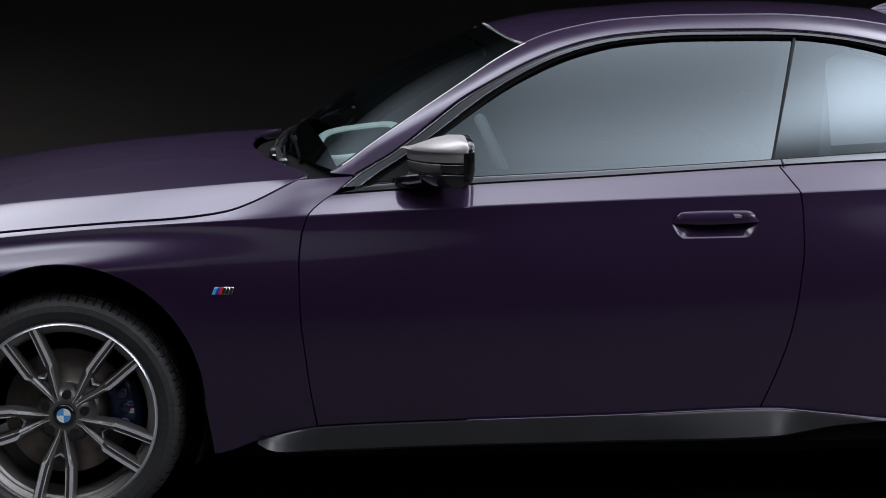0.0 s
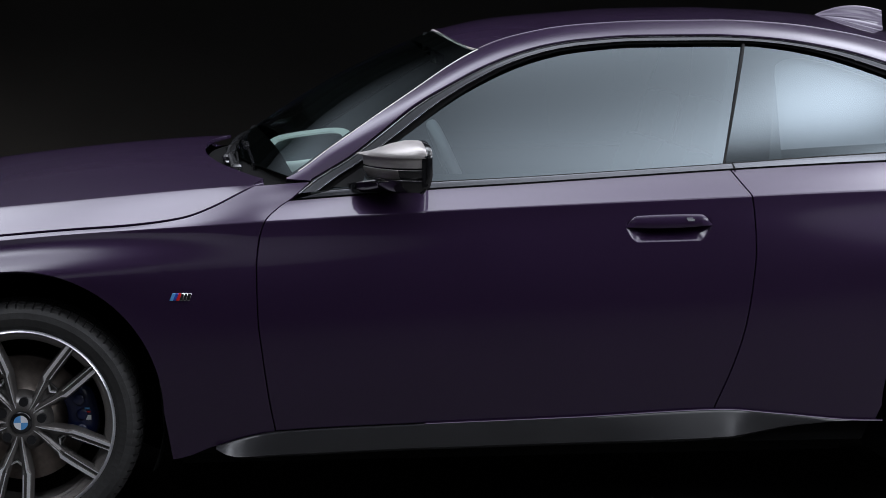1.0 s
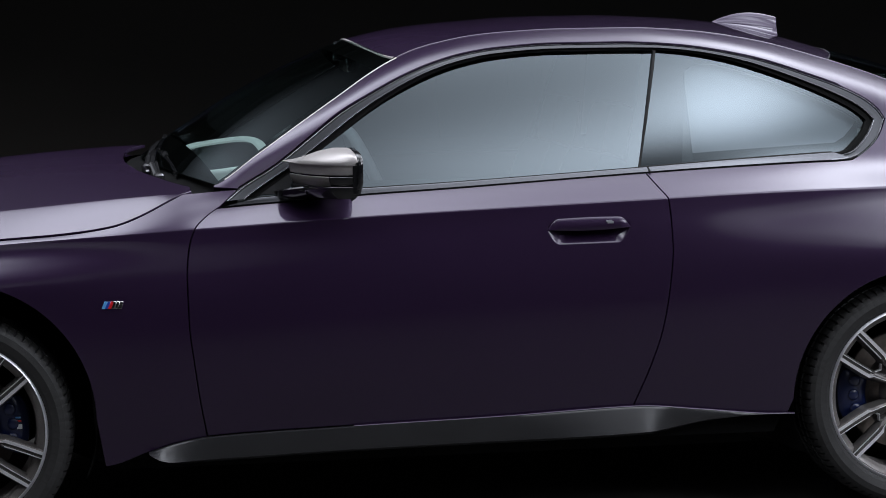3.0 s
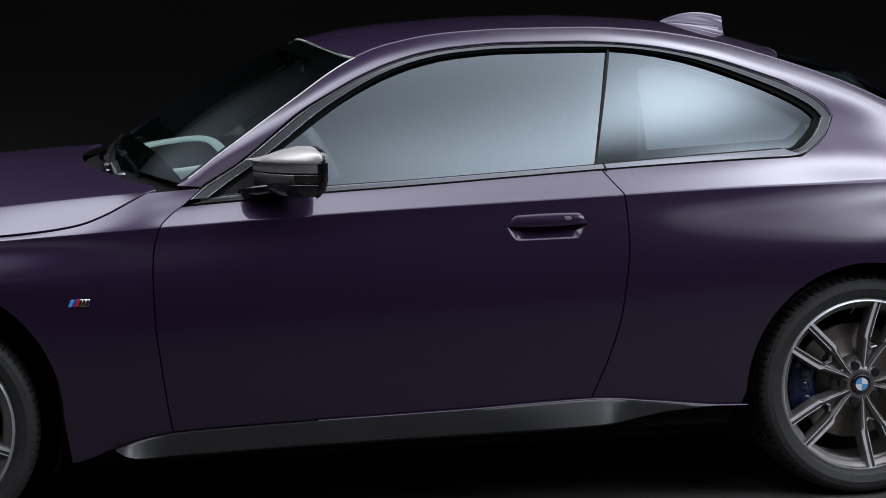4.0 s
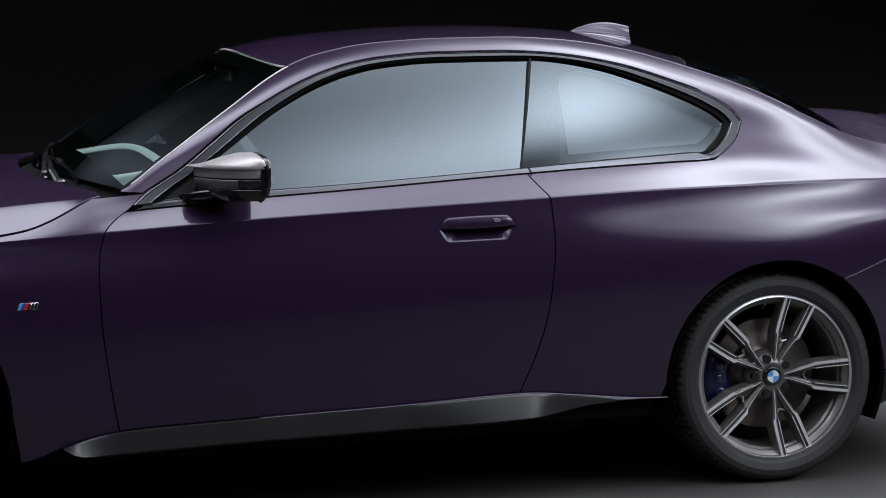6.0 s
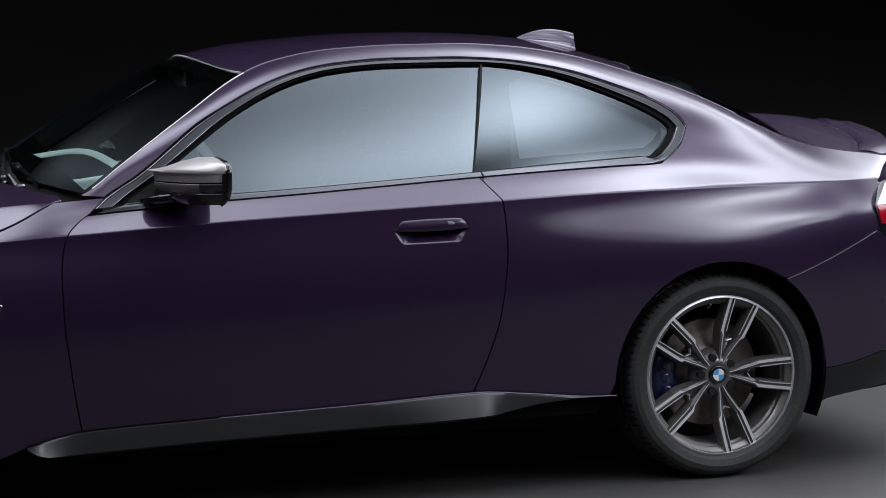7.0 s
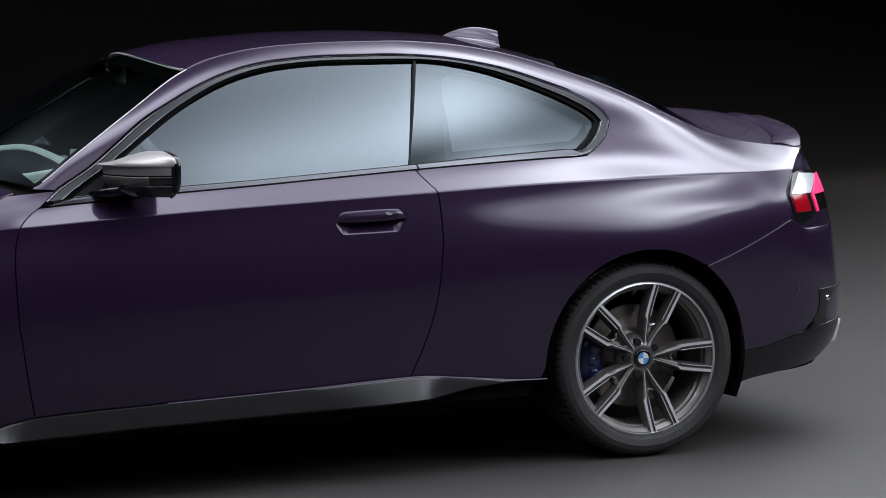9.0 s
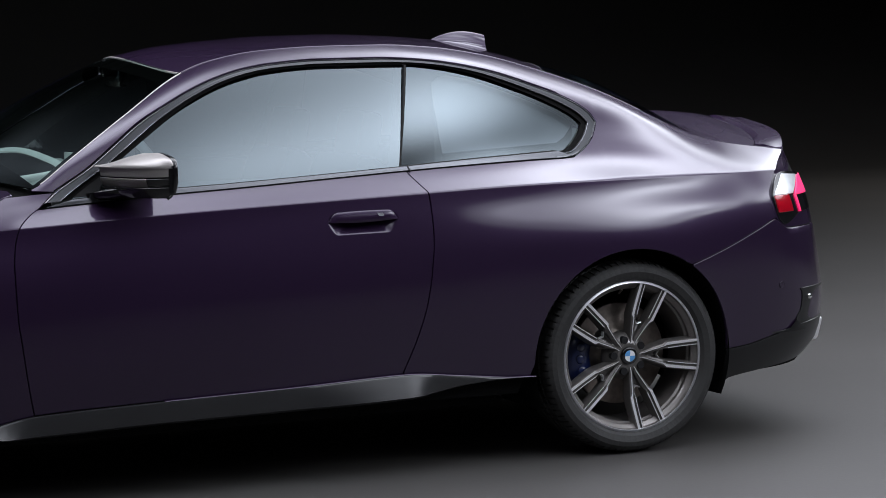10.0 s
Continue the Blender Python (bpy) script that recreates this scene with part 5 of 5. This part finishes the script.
# ------------------------------------------------------------------ interior
bm = bmesh.new()
pts = []
for f in even(24, -1, 1):
    g = abs(f)
    a = 0.70 * f
    x0 = lerp(0.62, 0.80, g ** 2)
    pts.append([(x0, a, 1.000 - 0.025 * g), (lerp(0.74, 0.84, g), a, 1.030 - 0.03 * g), (0.90, a, 1.045 - 0.04 * g), (1.00, a, 1.045 - 0.05 * g), (1.075, a, 1.005 - 0.04 * g), (1.09, a, 0.95), (1.07, a, 0.80), (1.04, a, 0.60)])
grid(bm, pts)
dash = part("dashboard", bm, DASH, car, "dark grey dashboard with a raised rim")
for y0, y1, x0, z0, z1 in ((-0.56, -0.22, 1.060, 1.000, 1.045), (-0.18, 0.16, 1.055, 1.000, 1.045)):
    bm = bmesh.new()
    box(bm, x0, (y0 + y1) / 2, (z0 + z1) / 2, 0.018, y1 - y0, z1 - z0 + 0.03, 0.006)
    part("display", bm, DASH_PALE, dash, "slim grey screen housing")
    bm = bmesh.new()
    box(bm, x0 + 0.010, (y0 + y1) / 2, (z0 + z1) / 2, 0.004, y1 - y0 - 0.03, z1 - z0 + 0.005)
    part("screen", bm, GLOSS_BLACK, dash, smooth=False)

# raised pale rim of the dashboard top, round a dark well
def rim_ring(k, drop):
    """A rounded oblong on the dashboard's sloping top, k times its full size."""
    ring = []
    for j in range(56):
        c, d = math.cos(2 * math.pi * j / 56), math.sin(2 * math.pi * j / 56)
        x = 0.80 + (0.140 - 0.25 * (1 - k)) * math.copysign(abs(c) ** 0.55, c)
        y = -0.10 + (0.44 - 0.25 * (1 - k)) * math.copysign(abs(d) ** 0.55, d)
        ring.append((x, y, 1.014 + 0.055 * (y + 0.54) + 0.12 * (x - 0.74) - drop))
    return ring


bm = bmesh.new()
grid(bm, [rim_ring(k, d) for k, d in ((1.0, 0.05), (1.0, 0.012), (0.985, 0.003), (0.96, 0.0), (0.90, 0.001), (0.88, 0.005), (0.86, 0.010))], close=True)
part("display_hood", outward(weld(bm), (0.8, -0.23, 0.9)), DASH_PALE, dash, "pale grey rim of the dashboard top round a dark well")
bm = bmesh.new()
bm.faces.new([bm.verts.new(p) for p in rim_ring(0.87, 0.0085)])
part("well", bm, GLOSS_BLACK, dash, smooth=False)

steer = new("steering_wheel")
steer.parent = car
tagged(steer, "grey leather steering wheel")
SW = pose(1.229, -0.385, 0.945, 0, -23, 0)
bm = bmesh.new()
rows = []
for k in range(48):
    a = 2 * math.pi * k / 48
    rows.append([SW @ Vector((0.017 * math.cos(b), (0.180 + 0.015 * math.sin(b)) * math.sin(a), (0.180 + 0.015 * math.sin(b)) * math.cos(a))) for b in [2 * math.pi * j / 10 for j in range(10)]])
rows.append(rows[0])
grid(bm, rows, close=True)
part("rim", outward(weld(bm), (1.229, -0.385, 0.945)), WHEEL_LEATHER, steer)
bm = bmesh.new()
box(bm, 0, 0, 0, 0.05, 0.15, 0.11, 0.02, None)
for sx in (-1, 1):
    box(bm, 0.0, sx * 0.12, 0, 0.02, 0.12, 0.035, 0.006)
box(bm, 0, 0, -0.11, 0.02, 0.04, 0.13, 0.006)
bmesh.ops.transform(bm, matrix=SW, verts=bm.verts)
part("boss", bm, INTERIOR, steer)


def seat(x, y, w, name="seat"):
    s_ = new(name)
    s_.parent = car
    tagged(s_, "grey leather car seat with a headrest")
    bm = bmesh.new()
    box(bm, x, y, 0.50, 0.50, w, 0.16, 0.05)
    part("cushion", bm, LEATHER, s_)
    bm = bmesh.new()
    box(bm, 0, 0, 0, 0.13, w * 0.96, 0.58, 0.05, None)
    bmesh.ops.transform(bm, matrix=pose(x + 0.33, y, 0.76, 0, 20, 0), verts=bm.verts)
    part("backrest", bm, LEATHER, s_)
    bm = bmesh.new()
    box(bm, 0, 0, 0, 0.09, 0.26, 0.17, 0.035, None)
    bmesh.ops.transform(bm, matrix=pose(x + 0.45, y, 1.10, 0, 12, 0), verts=bm.verts)
    part("headrest", bm, LEATHER, s_)


seat(1.50, -0.38, 0.5)
seat(1.50, 0.38, 0.5)
bm = bmesh.new()
box(bm, 2.35, 0, 0.50, 0.46, 1.15, 0.18, 0.05)
bench = part("rear_bench", bm, LEATHER, car, "grey leather rear bench")
bm = bmesh.new()
box(bm, 0, 0, 0, 0.13, 1.15, 0.50, 0.04, None)
bmesh.ops.transform(bm, matrix=pose(2.66, 0, 0.76, 0, 24, 0), verts=bm.verts)
part("backrest", bm, LEATHER, bench)
bm = bmesh.new()
grid(bm, [[(x, y, lerp(1.0, 1.06, (x - 2.7) / 0.45)) for y in even(6, -0.52, 0.52)] for x in even(4, 2.72, 3.16)])
part("parcel_shelf", bm, INTERIOR, car)
bm = bmesh.new()
pts = []
for x in even(30, 1.30, 2.62):
    pts.append([(x, (edge_a(x) + 0.03) * f, edge_z(x) - 0.05 + (roof_mid(x) - edge_z(x)) * (1 - abs(f) ** 2.2)) for f in even(16, -1, 1)])
grid(bm, pts)
part("headliner", bm, HEADLINER, car)
bm = bmesh.new()
grid(bm, [[side(x, lerp(glass_top(min(x, 2.655)) - 0.004, edge_z(x) - 0.004, t), -0.030) for t in even(5)] for x in even(50, 0.86, 2.70)])
pillar_trim = part("pillar_trim", outward(bm), HEADLINER, frame_side)
# inner pillar cover behind the front of the quarter window, and inner door cards
bm = bmesh.new()
pts = []
for z in even(10, 0.98, 1.345):
    pts.append([side(lerp(b_line(z) - 0.03, 2.118 + 0.03 * max(0, (z - 1.27) / 0.06) ** 2, t), z, -0.030) for t in even(6)])
grid(bm, pts)
pillar_cover = part("pillar_cover", outward(bm), INTERIOR, frame_side)
# pale panel added close behind the quarter glass, standing for light in it
bm = bmesh.new()
backing_foot = lambda x: glass_low(min(x, 2.664)) + 0.024
grid(bm, [[side(x, lerp(backing_foot(x), glass_top(min(x, 2.66)) + 0.02, t), -0.042) for t in even(8)] for x in even(18, 2.10, 2.70)])
glass_backing = part("rear_side_trim", outward(bm), GLASS_BACKING, frame_side, "pale grey panel added behind the quarter window to brighten it")
# dark strip added for the fading reflection at the glass foot
bm = bmesh.new()
grid(bm, [[side(x, lerp(glass_low(x) - 0.03, backing_foot(x) + 0.003, t), -0.045 - 0.03 * (1 - t)) for t in even(4)] for x in even(16, 2.08, 2.655)])
part("rear_trim_foot", outward(bm), INTERIOR, frame_side, "dark grey strip added to darken the quarter window's foot")
bm = bmesh.new()
grid(bm, [[side(x, z, -0.07) for z in even(8, 0.35, 0.985)] for x in even(20, 0.80, 2.0)])
card = part("door_card", outward(bm), INTERIOR, door)
bm = bmesh.new()
box(bm, 1.20, 0.0, 1.315, 0.03, 0.24, 0.065, 0.012)
box(bm, 1.17, 0.0, 1.35, 0.03, 0.03, 0.06, 0.006)
part("rear_view_mirror", bm, GLOSS_BLACK, windscreen, "black rear-view mirror")

# ------------------------------------------------------------------ twins on the far side
door_far = mirrored(door)
mirror_far = new("door_mirror")
mirror_far.parent = car
tagged(mirror_far, mirror["label"])
for ob in list(mirror.children):
    mirrored(ob, mirror_far)
for ob in (sail, card):
    mirrored(ob, door_far)
mirrored(door_glass, door_far).visible_shadow = False
frame_far = mirrored(frame_side)
for ob in (arch_trim, arch_seal, belt_trim, belt_seal, b_strip, pillar_cover, pillar_trim, glass_backing):
    mirrored(ob, frame_far)
mirrored(quarter_glass, frame_far).visible_shadow = False
bumper_far = mirrored(bumper)
for ob in (skirt, insert, winglet, exhaust, *sensors):
    mirrored(ob, bumper_far)
mirrored(rear_panel)
for ob in (fender, sill, shell):
    mirrored(ob)
lamp_far = mirrored(tail_lamp)
for ob in (red_lens, clear_lens, glow, glow_low):
    mirrored(ob, lamp_far)

# ------------------------------------------------------------------ studio
bm = bmesh.new()
sweep = [(y, 0.0) for y in even(12, -14, 13)] + [(13 + 8 * math.sin(radians(a)), 8 - 8 * math.cos(radians(a))) for a in even(16, 3, 90)]
grid(bm, [[(x, y, z) for y, z in sweep] for x in even(12, -24, 36)])
tagged(new("floor", finish("floor", bm, FLOOR)), "grey painted studio floor that sweeps up into the dark", "floor", kind="structure")
for wall, cx, cy, sx, sy in (("wall_west", -24.1, 3.5, 0.2, 35.4), ("wall_east", 36.1, 3.5, 0.2, 35.4), ("wall_south", 6, -14.1, 60.4, 0.2), ("wall_north", 6, 21.15, 60.4, 0.2)):
    bm = bmesh.new()
    box(bm, cx, cy, 4.5, sx, sy, 9.2)
    tagged(new(wall, finish(wall, bm, WALL, False)), "dark studio wall of black painted board", "wall", kind="structure")
bm = bmesh.new()
box(bm, 6, 3.5, 9.2, 60.4, 35.4, 0.2)
tagged(new("ceiling", finish("ceiling", bm, WALL, False)), "dark studio ceiling high over the floor", "ceiling", kind="structure")

# unseen overhead softbox: fabric diffuser with glow pools fitted to the reflections, black frame
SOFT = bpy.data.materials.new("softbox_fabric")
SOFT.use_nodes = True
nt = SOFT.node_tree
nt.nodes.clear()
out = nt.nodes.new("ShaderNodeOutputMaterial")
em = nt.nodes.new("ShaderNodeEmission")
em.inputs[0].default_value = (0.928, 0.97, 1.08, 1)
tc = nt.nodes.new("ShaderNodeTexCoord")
GLOW_POOLS = [(-1.2, -12.4, 1.3, 0.45), (-0.5, -9.8, 1.1, 0.4), (6.5, -9.6, 1.1, 1.2), (6.0, -7.5, 0.85, 3.6), (8.4, -7.5, 0.85, 5.0), (6.15, -5.75, 0.76, 11.6), (8.0, -5.5, 0.85, 3.6), (4.1, -3.2, 0.78, 5.4), (8.0, -3.5, 0.85, 2.6),
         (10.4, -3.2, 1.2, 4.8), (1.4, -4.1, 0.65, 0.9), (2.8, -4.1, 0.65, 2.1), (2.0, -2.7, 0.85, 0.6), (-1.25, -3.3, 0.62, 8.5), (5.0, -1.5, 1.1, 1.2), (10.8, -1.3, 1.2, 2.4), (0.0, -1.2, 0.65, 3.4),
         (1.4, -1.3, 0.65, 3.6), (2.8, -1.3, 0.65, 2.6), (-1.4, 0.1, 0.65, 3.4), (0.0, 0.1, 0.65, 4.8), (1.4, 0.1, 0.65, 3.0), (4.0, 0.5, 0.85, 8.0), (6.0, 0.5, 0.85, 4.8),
         (8.0, 0.5, 0.85, 2.5), (-1.4, 1.4, 0.65, 5.4), (6.0, 2.5, 0.85, 1.4), (8.0, 2.5, 0.85, 7.6), (10.4, 1.8, 1.1, 1.2), (-1.6, 3.4, 0.8, 0.8), (10.0, 4.4, 0.85, 1.1), (12.2, -0.5, 0.9, 8.0)]  # centre, spread and level of glow pools, set until the car's shading matched
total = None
for px, py, wide, amp in GLOW_POOLS:
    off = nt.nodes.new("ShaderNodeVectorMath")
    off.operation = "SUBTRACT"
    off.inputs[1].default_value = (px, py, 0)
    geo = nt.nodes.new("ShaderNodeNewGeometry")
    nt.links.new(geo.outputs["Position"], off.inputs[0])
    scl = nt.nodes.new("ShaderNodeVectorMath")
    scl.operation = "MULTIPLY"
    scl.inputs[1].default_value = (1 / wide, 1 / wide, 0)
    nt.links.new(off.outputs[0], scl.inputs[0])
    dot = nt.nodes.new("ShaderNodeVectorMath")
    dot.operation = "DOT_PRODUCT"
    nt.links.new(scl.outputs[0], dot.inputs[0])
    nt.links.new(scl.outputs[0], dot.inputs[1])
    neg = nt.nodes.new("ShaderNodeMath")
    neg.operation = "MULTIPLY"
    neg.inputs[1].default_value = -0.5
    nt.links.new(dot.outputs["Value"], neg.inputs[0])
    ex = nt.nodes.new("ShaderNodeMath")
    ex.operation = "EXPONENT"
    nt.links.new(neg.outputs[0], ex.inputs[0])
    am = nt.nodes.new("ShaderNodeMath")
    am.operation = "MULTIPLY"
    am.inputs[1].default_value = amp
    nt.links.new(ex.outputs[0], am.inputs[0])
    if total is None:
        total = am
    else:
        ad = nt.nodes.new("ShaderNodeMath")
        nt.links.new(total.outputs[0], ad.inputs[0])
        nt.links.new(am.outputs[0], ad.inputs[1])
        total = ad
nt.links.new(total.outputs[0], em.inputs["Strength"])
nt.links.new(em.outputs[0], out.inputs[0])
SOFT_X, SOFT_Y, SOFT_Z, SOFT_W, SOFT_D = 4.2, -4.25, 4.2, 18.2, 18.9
softbox = tagged(new("softbox"), "large unseen overhead softbox, white fabric diffuser with fitted glow pools", "softbox")
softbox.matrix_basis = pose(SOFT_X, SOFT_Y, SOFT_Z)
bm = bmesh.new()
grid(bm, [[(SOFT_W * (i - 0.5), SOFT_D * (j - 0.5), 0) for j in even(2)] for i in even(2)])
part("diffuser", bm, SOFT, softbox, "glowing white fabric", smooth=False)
bm = bmesh.new()
for sx, sy, lx, ly in ((0, 1, SOFT_W + 0.1, 0.05), (0, -1, SOFT_W + 0.1, 0.05), (1, 0, 0.05, SOFT_D), (-1, 0, 0.05, SOFT_D)):
    # far side deeper: an unseen skirt that holds light off sweep and roof
    deep = 0.55 if sy == 1 else 0.25
    box(bm, sx * (SOFT_W / 2 + 0.025), sy * (SOFT_D / 2 + 0.025), 0.225 - deep / 2, lx, ly, deep)
box(bm, 0, 0, 0.22, SOFT_W, SOFT_D, 0.02)
part("housing", bm, BLACK, softbox, smooth=False)
for x, y in ((-SOFT_W / 2 + 0.3, -SOFT_D / 2 + 0.3), (SOFT_W / 2 - 0.3, -SOFT_D / 2 + 0.3), (-SOFT_W / 2 + 0.3, SOFT_D / 2 - 0.3), (SOFT_W / 2 - 0.3, SOFT_D / 2 - 0.3)):
    bm = bmesh.new()
    bmesh.ops.create_cone(bm, cap_ends=True, segments=10, radius1=0.012, radius2=0.012, depth=4.9, matrix=Matrix.Translation((x, y, 2.45 + 0.2)))
    part("hanger", bm, BLACK, softbox)

# smaller unseen softboxes, added to brighten the floor behind the car
def fill_softbox(x, y, strength, label):
    box_ob = tagged(new("softbox"), label, "softbox")
    box_ob.matrix_basis = pose(x, y, 4.4)
    bm = bmesh.new()
    grid(bm, [[(6.0 * (i - 0.5), 6.0 * (j - 0.5), 0) for j in even(2)] for i in even(2)])
    part("diffuser", bm, emitter("softbox_cloth", (1.0, 0.965, 0.95), strength), box_ob, "glowing white fabric", smooth=False)
    bm = bmesh.new()
    box(bm, 0, 0, 0.2, 6.1, 6.1, 0.3)
    # deep skirts limit the throw, so the rear sweep stays dark
    for sx, sy in ((1, 0), (-1, 0), (0, 1), (0, -1)):
        box(bm, sx * 3.03, sy * 3.03, -0.62, 0.04 if sx else 6.1, 0.04 if sy else 6.1, 1.66)
    part("housing", bm, BLACK, box_ob, smooth=False)
    for hx, hy in ((-2.7, -2.7), (2.7, -2.7), (-2.7, 2.7), (2.7, 2.7)):
        bm = bmesh.new()
        bmesh.ops.create_cone(bm, cap_ends=True, segments=10, radius1=0.012, radius2=0.012, depth=4.5, matrix=Matrix.Translation((hx, hy, 2.25 + 0.3)))
        part("hanger", bm, BLACK, box_ob)


fill_softbox(13.5, 8.4, 1.3, "unseen softbox added to brighten the floor far behind the tail")
fill_softbox(-8.4, 8.5, 16.0, "unseen softbox added to brighten the floor far behind the nose")
